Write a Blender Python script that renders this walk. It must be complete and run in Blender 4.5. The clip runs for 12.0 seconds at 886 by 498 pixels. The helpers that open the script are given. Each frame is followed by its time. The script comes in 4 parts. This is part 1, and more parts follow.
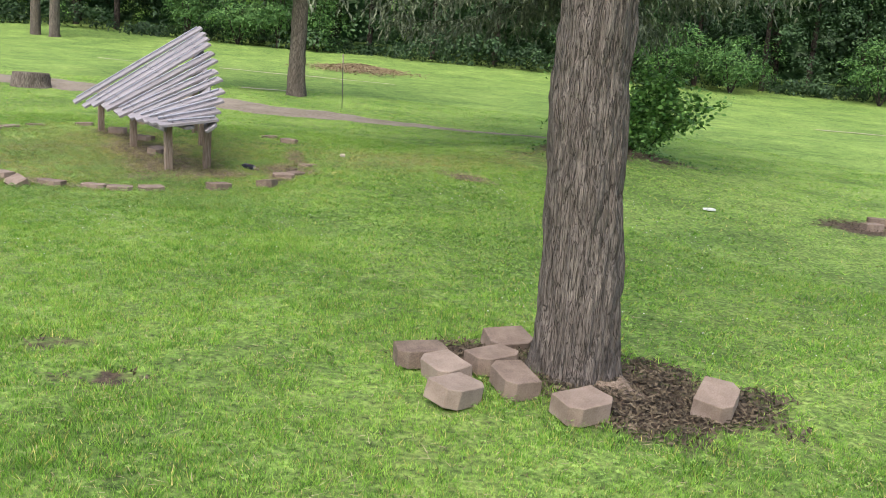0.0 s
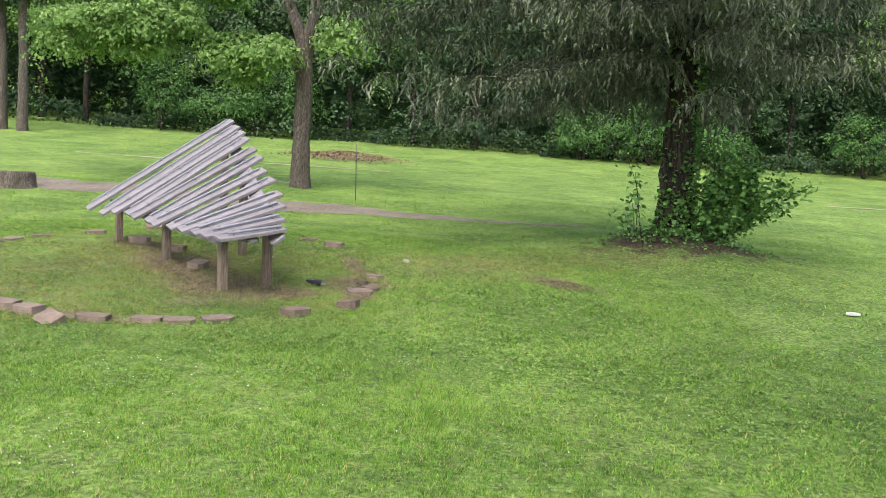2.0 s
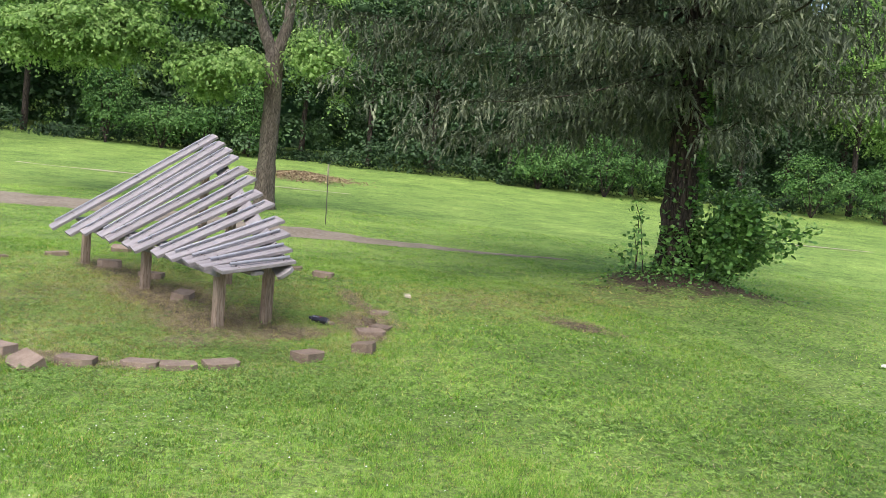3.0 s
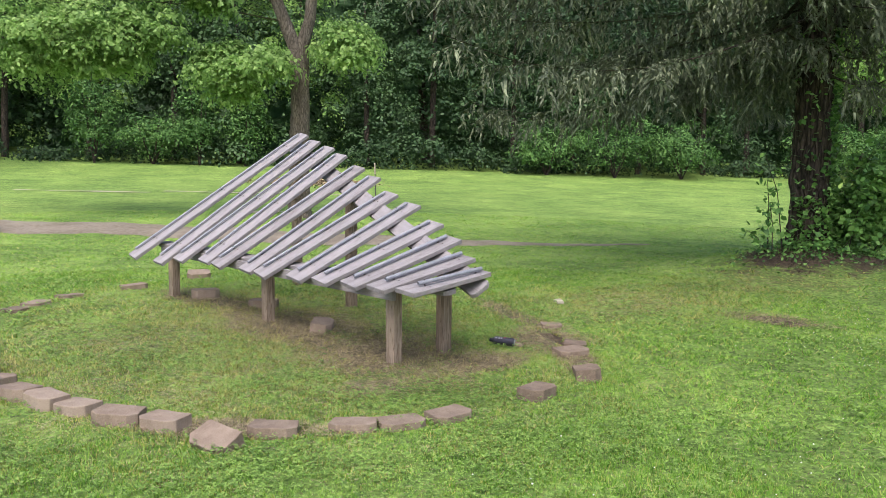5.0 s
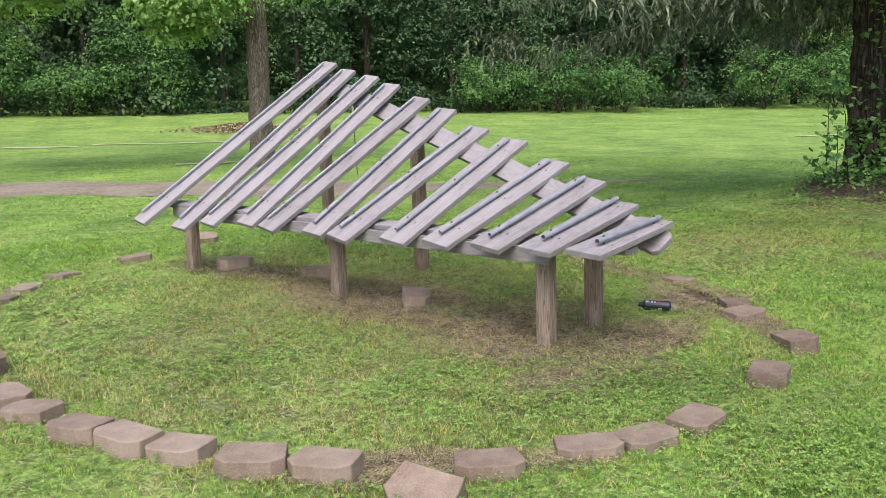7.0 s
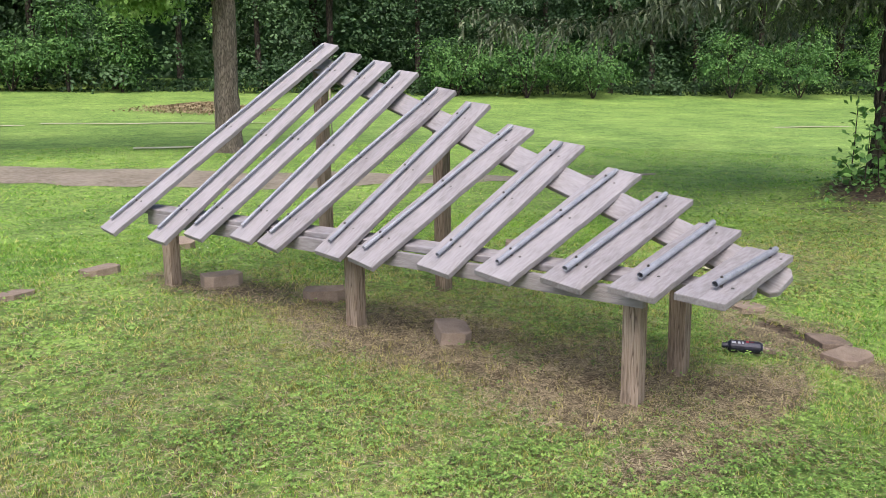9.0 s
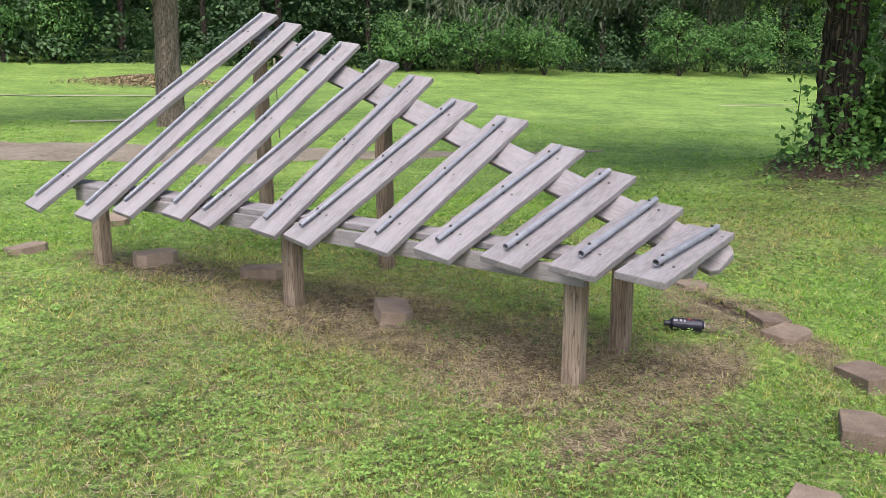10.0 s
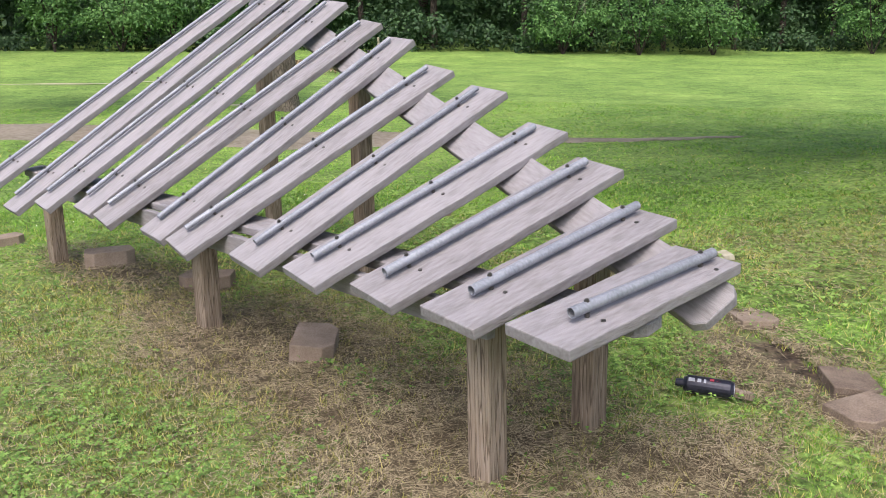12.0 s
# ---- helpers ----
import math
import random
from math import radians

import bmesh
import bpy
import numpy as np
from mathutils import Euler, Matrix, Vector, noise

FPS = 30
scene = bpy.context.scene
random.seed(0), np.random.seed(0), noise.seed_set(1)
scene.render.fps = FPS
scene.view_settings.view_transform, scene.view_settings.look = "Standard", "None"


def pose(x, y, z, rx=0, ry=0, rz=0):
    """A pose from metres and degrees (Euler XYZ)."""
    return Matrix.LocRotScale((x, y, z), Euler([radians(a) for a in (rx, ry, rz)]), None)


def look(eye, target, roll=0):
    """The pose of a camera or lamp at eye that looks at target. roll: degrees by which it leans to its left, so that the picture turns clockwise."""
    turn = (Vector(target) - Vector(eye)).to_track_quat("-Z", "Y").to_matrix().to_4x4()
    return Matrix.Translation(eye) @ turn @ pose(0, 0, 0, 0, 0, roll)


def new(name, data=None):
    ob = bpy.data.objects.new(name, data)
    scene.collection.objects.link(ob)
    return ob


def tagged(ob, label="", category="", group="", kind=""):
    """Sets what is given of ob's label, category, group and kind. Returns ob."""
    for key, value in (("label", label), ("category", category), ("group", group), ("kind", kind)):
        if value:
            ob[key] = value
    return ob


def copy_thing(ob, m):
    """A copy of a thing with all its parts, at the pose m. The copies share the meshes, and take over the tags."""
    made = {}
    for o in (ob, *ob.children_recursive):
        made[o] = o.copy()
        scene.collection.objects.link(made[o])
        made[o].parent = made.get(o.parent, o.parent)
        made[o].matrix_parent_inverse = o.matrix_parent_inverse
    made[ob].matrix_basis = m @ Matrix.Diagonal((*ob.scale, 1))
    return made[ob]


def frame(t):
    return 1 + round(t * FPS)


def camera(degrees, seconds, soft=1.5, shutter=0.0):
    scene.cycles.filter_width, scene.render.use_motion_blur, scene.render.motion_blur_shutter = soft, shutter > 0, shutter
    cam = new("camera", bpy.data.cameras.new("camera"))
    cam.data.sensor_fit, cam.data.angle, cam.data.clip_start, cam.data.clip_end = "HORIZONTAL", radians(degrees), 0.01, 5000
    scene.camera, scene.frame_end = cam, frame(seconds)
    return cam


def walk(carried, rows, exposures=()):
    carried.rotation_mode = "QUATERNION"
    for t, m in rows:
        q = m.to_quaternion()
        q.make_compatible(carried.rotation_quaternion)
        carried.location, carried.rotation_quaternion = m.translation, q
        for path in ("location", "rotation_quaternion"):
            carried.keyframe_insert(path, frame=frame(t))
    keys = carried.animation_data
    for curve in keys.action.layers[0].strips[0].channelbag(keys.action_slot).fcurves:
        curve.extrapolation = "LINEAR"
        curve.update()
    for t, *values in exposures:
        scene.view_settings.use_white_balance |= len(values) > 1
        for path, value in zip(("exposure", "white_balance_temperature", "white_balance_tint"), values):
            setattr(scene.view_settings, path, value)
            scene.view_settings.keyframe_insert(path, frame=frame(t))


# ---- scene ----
cam = camera(57.1, 12.0, soft=0.8)
PATH = [
    (0, (-0.02, 0.047, 1.479), (-0.017, 2.003, 1.061), 4.3),
    (0.5, (-0.467, 0.589, 1.501), (-0.463, 2.548, 1.098), 4.2),
    (1, (-0.925, 1.043, 1.516), (-0.841, 3.003, 1.127), 4.1),
    (1.5, (-1.35, 1.469, 1.538), (-1.267, 3.445, 1.243), 3.4),
    (2, (-1.792, 1.902, 1.538), (-1.699, 3.887, 1.318), 2.8),
    (2.5, (-2.203, 2.442, 1.531), (-2.063, 4.429, 1.355), 3.5),
    (2.7, (-2.368, 2.607, 1.54), (-2.162, 4.59, 1.384), 4.9),
    (4.3, (-3.84, 4.035, 1.419), (-3.507, 6.001, 1.265), 3.3),
    (4.5, (-3.989, 4.218, 1.407), (-3.658, 6.182, 1.227), 3.0),
    (5, (-4.422, 4.663, 1.388), (-4.126, 6.634, 1.226), 0.2),
    (5.5, (-4.833, 5.032, 1.321), (-4.541, 6.99, 1.037), -0.7),
    (6, (-5.163, 5.542, 1.314), (-4.814, 7.489, 1.021), -1.1),
    (6.5, (-5.48, 5.979, 1.3), (-4.992, 7.895, 1.003), -0.7),
    (7, (-5.683, 6.487, 1.322), (-5.196, 8.403, 1.019), -2.0),
    (7.2, (-5.75, 6.647, 1.337), (-5.25, 8.559, 1.034), -1.8),
    (8.8, (-5.944, 7.602, 1.445), (-5.37, 9.486, 1.093), -1.1),
    (9, (-5.94, 7.672, 1.447), (-5.348, 9.55, 1.097), -0.9),
    (9.5, (-5.983, 7.748, 1.461), (-5.319, 9.598, 1.091), -0.6),
    (10, (-5.832, 7.769, 1.429), (-5.134, 9.598, 1.021), -0.3),
    (10.5, (-5.437, 7.935, 1.407), (-4.754, 9.739, 0.88), 0.1),
    (11, (-4.997, 8.213, 1.331), (-4.346, 10.014, 0.753), -0.6),
    (11.5, (-4.729, 8.369, 1.327), (-4.393, 10.29, 0.888), -1.5),
    (12, (-4.359, 8.672, 1.288), (-4.066, 10.602, 0.853), -1.2),
]
walk(cam, [(t, look(eye, target, roll)) for t, eye, target, roll in PATH])

# ---- light: bright overcast day ----
world = bpy.data.worlds.new("overcast")
world.use_nodes = True
scene.world = world
wn = world.node_tree
sky = wn.nodes.new("ShaderNodeTexSky")
sky.sky_type, sky.sun_disc = "NISHITA", False
sky.sun_elevation, sky.sun_rotation = radians(55), radians(200)
sky.air_density, sky.dust_density, sky.ozone_density = 1.0, 4.0, 0.6
wn.links.new(sky.outputs["Color"], wn.nodes["Background"].inputs["Color"])
wn.nodes["Background"].inputs["Strength"].default_value = 0.15
sun = new("sun", bpy.data.lights.new("sun", "SUN"))
sun.data.energy, sun.data.angle, sun.data.color = 1.3, radians(50), (1.0, 0.97, 0.93)
# the sun stands behind the walker, high to the left
sun.matrix_world = look((-9, -15, 38), (0, 10, 0))
scene.view_settings.exposure = 1.05


# ---- materials ----
def mat(name, stops, scale=6.0, rough=0.85, bump=0.3, bump_scale=60.0, stretch=(1, 1, 1), island=0.0, metal=0.0,
        translucent=0.0, object_random=0.0, fine=8.0, spec=0.3):
    """stops: dark to light colours; a coarse and a fine noise choose between them."""
    m = bpy.data.materials.new(name)
    m.use_nodes = True
    nt = m.node_tree
    n, link = nt.nodes, nt.links.new
    b = n["Principled BSDF"]
    b.inputs["Roughness"].default_value, b.inputs["Metallic"].default_value = rough, metal
    b.inputs["Specular IOR Level"].default_value = spec
    co = n.new("ShaderNodeTexCoord")
    mp = n.new("ShaderNodeMapping")
    mp.inputs["Scale"].default_value = stretch
    link(co.outputs["Object"], mp.inputs["Vector"])
    coarse, small = n.new("ShaderNodeTexNoise"), n.new("ShaderNodeTexNoise")
    for tex, s, d in ((coarse, scale, 4), (small, scale * fine, 3)):
        tex.inputs["Scale"].default_value, tex.inputs["Detail"].default_value = s, d
        link(mp.outputs["Vector"], tex.inputs["Vector"])
    mix = n.new("ShaderNodeMath")
    mix.operation = "MULTIPLY_ADD"
    mix.inputs[1].default_value = 0.5
    link(small.outputs["Fac"], mix.inputs[0])
    half = n.new("ShaderNodeMath")
    half.operation = "MULTIPLY"
    half.inputs[1].default_value = 0.5
    link(coarse.outputs["Fac"], half.inputs[0])
    link(half.outputs[0], mix.inputs[2])
    value = mix.outputs[0]
    for amount, node, socket in ((island, "ShaderNodeNewGeometry", "Random Per Island"), (object_random, "ShaderNodeObjectInfo", "Random")):
        if amount:
            g = n.new(node)
            add = n.new("ShaderNodeMath")
            add.operation = "MULTIPLY_ADD"
            add.inputs[1].default_value = amount
            link(g.outputs[socket], add.inputs[0])
            link(value, add.inputs[2])
            sub = n.new("ShaderNodeMath")
            sub.operation = "SUBTRACT"
            sub.inputs[1].default_value = amount / 2
            link(add.outputs[0], sub.inputs[0])
            value = sub.outputs[0]
    ramp = n.new("ShaderNodeValToRGB")
    e = ramp.color_ramp.elements
    while len(e) < len(stops):
        e.new(0.5)
    for i, c in enumerate(stops):
        e[i].position = 0.3 + 0.4 * i / max(1, len(stops) - 1)
        e[i].color = (*c, 1)
    link(value, ramp.inputs["Fac"])
    link(ramp.outputs["Color"], b.inputs["Base Color"])
    if bump:
        bt = n.new("ShaderNodeTexNoise")
        bt.inputs["Scale"].default_value, bt.inputs["Detail"].default_value = bump_scale, 5
        link(mp.outputs["Vector"], bt.inputs["Vector"])
        bn = n.new("ShaderNodeBump")
        bn.inputs["Strength"].default_value, bn.inputs["Distance"].default_value = bump, 0.02
        link(bt.outputs["Fac"], bn.inputs["Height"])
        link(bn.outputs["Normal"], b.inputs["Normal"])
    if translucent:
        tr, ms = n.new("ShaderNodeBsdfTranslucent"), n.new("ShaderNodeMixShader")
        ms.inputs[0].default_value = translucent
        link(ramp.outputs["Color"], tr.inputs["Color"])
        link(b.outputs[0], ms.inputs[1])
        link(tr.outputs[0], ms.inputs[2])
        link(ms.outputs[0], n["Material Output"].inputs["Surface"])
    return m


M_GRASS = mat("grass", [(0.060, 0.150, 0.018), (0.138, 0.305, 0.033), (0.226, 0.425, 0.054), (0.360, 0.550, 0.106)], 0.5, 0.6, 0, island=0.38, translucent=0.35, fine=14)
M_CLOVER = mat("clover", [(0.088, 0.160, 0.036), (0.165, 0.285, 0.060), (0.260, 0.400, 0.095)], 0.8, 0.6, 0, island=0.45, translucent=0.2, fine=10)
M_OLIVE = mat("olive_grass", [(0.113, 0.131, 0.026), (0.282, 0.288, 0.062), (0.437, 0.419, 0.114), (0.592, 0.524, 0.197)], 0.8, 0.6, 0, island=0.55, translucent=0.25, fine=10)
M_DRY = mat("dry_grass", [(0.075, 0.056, 0.034), (0.210, 0.165, 0.103), (0.430, 0.360, 0.240)], 2.0, 0.9, 0, island=0.6, fine=8)
M_WOOD = mat("weathered_wood", [(0.165, 0.149, 0.157), (0.236, 0.219, 0.236), (0.283, 0.265, 0.289)], 2.5, 0.85, 0.3, 40, stretch=(1, 5, 5), object_random=0.15, fine=6)
M_POST = mat("weathered_post", [(0.106, 0.075, 0.053), (0.238, 0.185, 0.145), (0.326, 0.264, 0.216)], 4.0, 0.9, 0.4, 25, stretch=(12, 12, 0.8), object_random=0.12, fine=3)
M_STEEL = mat("galvanised_tube", [(0.183, 0.190, 0.224), (0.246, 0.254, 0.296), (0.316, 0.324, 0.375)], 14, 0.58, 0.1, 90, metal=0.4, object_random=0.1)
M_BOLT = mat("dull_bolt", [(0.06, 0.055, 0.05), (0.16, 0.15, 0.15)], 30, 0.5, 0.1, 200, metal=0.7)
M_BLOCK = mat("tan_concrete", [(0.106, 0.078, 0.061), (0.207, 0.158, 0.127), (0.295, 0.238, 0.198)], 7, 0.95, 0.25, 220, object_random=0.2, fine=25)
M_BARK = mat("furrowed_bark", [(0.040, 0.034, 0.029), (0.122, 0.104, 0.091), (0.230, 0.199, 0.176)], 7, 0.95, 1.0, 22, stretch=(4, 4, 0.5), fine=6)
M_BARK_GREY = mat("grey_bark", [(0.06, 0.05, 0.042), (0.15, 0.125, 0.105), (0.24, 0.21, 0.18)], 3, 0.95, 0.8, 14, stretch=(3, 3, 0.7), fine=6)
M_BARK_DARK = mat("dark_bark", [(0.02, 0.016, 0.014), (0.06, 0.046, 0.038), (0.12, 0.095, 0.08)], 4, 0.95, 0.9, 16, stretch=(3, 3, 0.6), fine=6)
M_ASPHALT = mat("worn_asphalt", [(0.114, 0.092, 0.070), (0.198, 0.167, 0.136), (0.264, 0.229, 0.189)], 1.2, 0.95, 0.5, 60, fine=10)
M_SOIL = mat("mulch_soil", [(0.04, 0.032, 0.022), (0.095, 0.075, 0.05), (0.18, 0.145, 0.10)], 4, 0.97, 0.8, 60, island=0.3, fine=10)
M_LEAF = mat("maple_leaf", [(0.130, 0.235, 0.066), (0.255, 0.410, 0.125), (0.415, 0.575, 0.215)], 0.6, 0.55, 0, island=0.35, translucent=0.55, fine=4)
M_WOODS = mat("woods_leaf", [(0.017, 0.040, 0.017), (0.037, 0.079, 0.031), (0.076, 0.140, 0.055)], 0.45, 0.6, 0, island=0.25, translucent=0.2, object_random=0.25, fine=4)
M_WOODS_LIGHT = mat("woods_light_leaf", [(0.120, 0.240, 0.062), (0.260, 0.430, 0.118), (0.440, 0.600, 0.195)], 0.45, 0.6, 0, island=0.25, translucent=0.5, object_random=0.2, fine=4)
M_SHRUB = mat("shrub_leaf", [(0.031, 0.091, 0.024), (0.079, 0.177, 0.044), (0.147, 0.274, 0.079)], 0.6, 0.6, 0, island=0.3, translucent=0.25, fine=4)
# darker copy of the woods leaf: canopy shade put into the colour
M_UNDER_SHADED = mat("shaded_undergrowth_leaf", [(0.010, 0.029, 0.011), (0.024, 0.056, 0.019), (0.051, 0.102, 0.034)], 0.45, 0.6, 0, island=0.25, translucent=0.15, fine=4)
M_NEEDLE = mat("spruce_needles", [(0.036, 0.048, 0.033), (0.102, 0.125, 0.082), (0.235, 0.268, 0.170)], 1.3, 0.75, 0, island=0.16, fine=6)
M_IVY = mat("ivy_leaf", [(0.045, 0.120, 0.030), (0.115, 0.250, 0.060), (0.225, 0.400, 0.110)], 2, 0.45, 0, island=0.4, translucent=0.2, fine=4)
M_LITTER = mat("leaf_litter", [(0.146, 0.101, 0.062), (0.269, 0.202, 0.123), (0.370, 0.302, 0.190)], 1.5, 0.95, 0, island=0.5, fine=4)
M_CAN = mat("dark_can", [(0.012, 0.012, 0.02), (0.03, 0.03, 0.05)], 9, 0.3, 0.0, metal=0.3)
M_PALE = mat("pale_plastic", [(0.55, 0.55, 0.55), (0.75, 0.75, 0.75)], 9, 0.6, 0.0)
M_RED = mat("red_print", [(0.3, 0.03, 0.05), (0.45, 0.06, 0.09)], 9, 0.5, 0.0)
M_STRIP = mat("worn_strip", [(0.26, 0.25, 0.15), (0.36, 0.34, 0.24), (0.45, 0.43, 0.33)], 1.5, 0.95, 0.5, 40)
M_STONE = mat("pale_slab", [(0.225, 0.206, 0.150), (0.350, 0.319, 0.250), (0.450, 0.413, 0.338)], 2, 0.95, 0.5, 40)



def furrow(m, scale, stretch, depth, width, dark):
    """Cuts dark cracks between raised plates into a material."""
    n, link = m.node_tree.nodes, m.node_tree.links.new
    b = n["Principled BSDF"]
    co, mp, warp, add = n.new("ShaderNodeTexCoord"), n.new("ShaderNodeMapping"), n.new("ShaderNodeTexNoise"), n.new("ShaderNodeVectorMath")
    mp.inputs["Scale"].default_value = stretch
    link(co.outputs["Object"], mp.inputs["Vector"])
    warp.inputs["Scale"].default_value, warp.inputs["Detail"].default_value = scale * 0.8, 3
    link(mp.outputs["Vector"], warp.inputs["Vector"])
    add.operation = "MULTIPLY_ADD"
    add.inputs[1].default_value = (1.8 / scale,) * 3
    link(warp.outputs["Color"], add.inputs[0])
    link(mp.outputs["Vector"], add.inputs[2])
    cell = n.new("ShaderNodeTexVoronoi")
    cell.feature = "DISTANCE_TO_EDGE"
    cell.inputs["Scale"].default_value = scale
    link(add.outputs[0], cell.inputs["Vector"])
    step = n.new("ShaderNodeMapRange")
    step.inputs["From Max"].default_value = width
    link(cell.outputs["Distance"], step.inputs["Value"])
    mix = n.new("ShaderNodeMix")
    mix.data_type = "RGBA"
    mix.inputs["A"].default_value = (*dark, 1)
    link(step.outputs[0], mix.inputs["Factor"])
    link(b.inputs["Base Color"].links[0].from_socket, mix.inputs["B"])
    link(mix.outputs["Result"], b.inputs["Base Color"])
    bump = n.new("ShaderNodeBump")
    bump.inputs["Strength"].default_value, bump.inputs["Distance"].default_value = 1.0, depth
    link(step.outputs[0], bump.inputs["Height"])
    link(b.inputs["Normal"].links[0].from_socket, bump.inputs["Normal"])
    link(bump.outputs["Normal"], b.inputs["Normal"])


furrow(M_BARK, 38, (1.5, 1.5, 0.09), 0.010, 0.065, (0.066, 0.054, 0.046))
furrow(M_BARK_GREY, 18, (1.6, 1.6, 0.25), 0.01, 0.14, (0.05, 0.042, 0.035))
furrow(M_BARK_DARK, 8, (1.6, 1.6, 0.25), 0.02, 0.16, (0.014, 0.011, 0.01))
furrow(M_POST, 30, (1.5, 1.5, 0.06), 0.003, 0.05, (0.11, 0.08, 0.058))


# ---- building helpers ----
def part(name, bm, material, parent=None, label="", smooth=False):
    me = bpy.data.meshes.new(name)
    bm.to_mesh(me)
    bm.free()
    me.materials.append(material)
    if smooth:
        me.shade_smooth()
    ob = new(name, me)
    if parent:
        ob.parent = parent
    if label:
        ob["label"] = label
    return ob


def mesh_from(name, verts, faces_n, material, parent=None, smooth=False):
    """verts (n, 3) laid out in runs of faces_n corners, one face a run."""
    verts = np.asarray(verts, dtype=np.float32)
    me = bpy.data.meshes.new(name)
    nv = len(verts)
    nf = nv // faces_n
    me.vertices.add(nv)
    me.vertices.foreach_set("co", verts.ravel())
    me.loops.add(nv)
    me.loops.foreach_set("vertex_index", np.arange(nv, dtype=np.int32))
    me.polygons.add(nf)
    me.polygons.foreach_set("loop_start", np.arange(nf, dtype=np.int32) * faces_n)
    me.update(calc_edges=True)
    me.materials.append(material)
    ob = new(name, me)
    if parent:
        ob.parent = parent
    return ob


def bm_box(sx, sy, sz, bevel=0.004, m=None):
    bm = bmesh.new()
    bmesh.ops.create_cube(bm, size=1, matrix=Matrix.Diagonal((sx, sy, sz, 1)))
    if bevel:
        bmesh.ops.bevel(bm, geom=list(bm.edges), offset=bevel, segments=2, affect="EDGES", profile=0.6)
    if m:
        bm.transform(m)
    return bm


def frame_of(a, b, side):
    """A pose at a with x towards b, y as near as can be to side."""
    x = (Vector(b) - Vector(a)).normalized()
    y = Vector(side)
    y = (y - x * y.dot(x)).normalized()
    z = x.cross(y)
    m = Matrix((x, y, z)).transposed().to_4x4()
    m.translation = a
    return m


GY = (-60, 0, 4.5, 9.5, 11, 12.6, 14.2, 20.4, 24, 37, 45, 51, 90, 400)
GZ = (-.09, -.09, -.125, -.19, -.08, .02, .07, .13, .38, 1.0, 1.5, 2.15, 5, 20)
SPRUCE = (2.9, 16.05)


def ground(x, y):
    x, y = np.asarray(x, float), np.asarray(y, float)
    z = sum(np.interp(y + d, GY, GZ) for d in (-1.2, -0.6, 0, 0.6, 1.2)) / 5
    z = z - np.interp(y, (15, 40), (.012, .02)) * np.clip(x + 4, -20, 20)
    r2 = (x - SPRUCE[0]) ** 2 + (y - SPRUCE[1]) ** 2
    z = z + 0.18 * np.exp(-r2 / 7) + 0.3 * np.exp(-r2 / 1.3)
    z = z + 0.03 * np.exp(-((x - 0.8) ** 2 + (y - 4.6) ** 2) / 0.3)
    return z + 0.012 * np.sin(1.7 * x + 0.6 * y) * np.sin(1.1 * y - 0.5 * x)


def gz(x, y):
    return float(ground(x, y))


def wobble(x, y, s):
    return 0.5 * np.sin(s * x + 1.3 * np.sin(s * 0.7 * y)) + 0.5 * np.sin(s * 1.3 * y + 1.7 * np.sin(s * 0.8 * x))


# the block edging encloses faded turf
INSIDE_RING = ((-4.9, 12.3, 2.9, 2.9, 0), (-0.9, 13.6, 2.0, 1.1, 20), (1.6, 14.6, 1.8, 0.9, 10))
# patches where the turf is worn: x, y, radius along, radius across, turn in degrees
DRY = ((-2.28, 11.5, 0.75, 0.16, 85), (-2.45, 13.0, 0.9, 0.14, 105), (-3.95, 11.5, 1.0, 0.55, -54), (-4.65, 12.45, 0.9, 0.5, -54), (-3.2, 11.1, 0.5, 0.3, 20), (-5.6, 13.9, 0.8, 0.28, -54),
       (0.26, 12.45, 0.5, 0.22, -40), (-4.0, 10.55, 0.35, 0.2, 10), (-2.35, 11.9, 0.5, 0.35, 70), (-5.0, 9.75, 0.6, 0.15, -10))
SOIL = ((-2.13, 4.36, 0.19, 0.11, 20), (-1.67, 3.94, 0.25, 0.12, 10), (1.2, 4.28, 0.78, 0.58, -8), (5.8, 11.3, 0.7, 0.5, 0), (3.0, 15.6, 1.7, 0.9, 0),
        (0.2, 4.75, 0.55, 0.3, 0), (-2.3, 11.9, 0.42, 0.1, 90))


def patch(x, y, patches):
    best = np.zeros_like(x)
    for cx, cy, a, b, turn in patches:
        c, s = math.cos(radians(turn)), math.sin(radians(turn))
        u, v = ((x - cx) * c + (y - cy) * s) / a, (-(x - cx) * s + (y - cy) * c) / b
        best = np.maximum(best, np.clip(1.5 - 1.15 * np.sqrt(u * u + v * v) + 0.28 * wobble(x, y, 7.0) * (a > 0.4) + 0.3 * wobble(x, y, 19.0) * (a < 0.3), 0, 1))
    return best


PATH_X = (-60, -14, -8, -5, -2.5, 0.0, 2.6)
PATH_Y = (30, 23.6, 22.9, 21.7, 21.4, 20.9, 21.0)
PATH_W = (1.0, 0.95, 1.0, 1.05, 0.6, 0.25, 0.03)


def on_path(x, y):
    return np.abs(y - np.interp(x, PATH_X, PATH_Y)) < np.interp(x, PATH_X, PATH_W) * (1 + 0.15 * wobble(x, y, 5.0))


# the stretch of lawn that is walked over
LINE = ((-0.0, 2.6), (-1.5, 4.2), (-3.3, 6.4), (-4.6, 8.0), (-5.2, 9.5), (-4.4, 11.0))


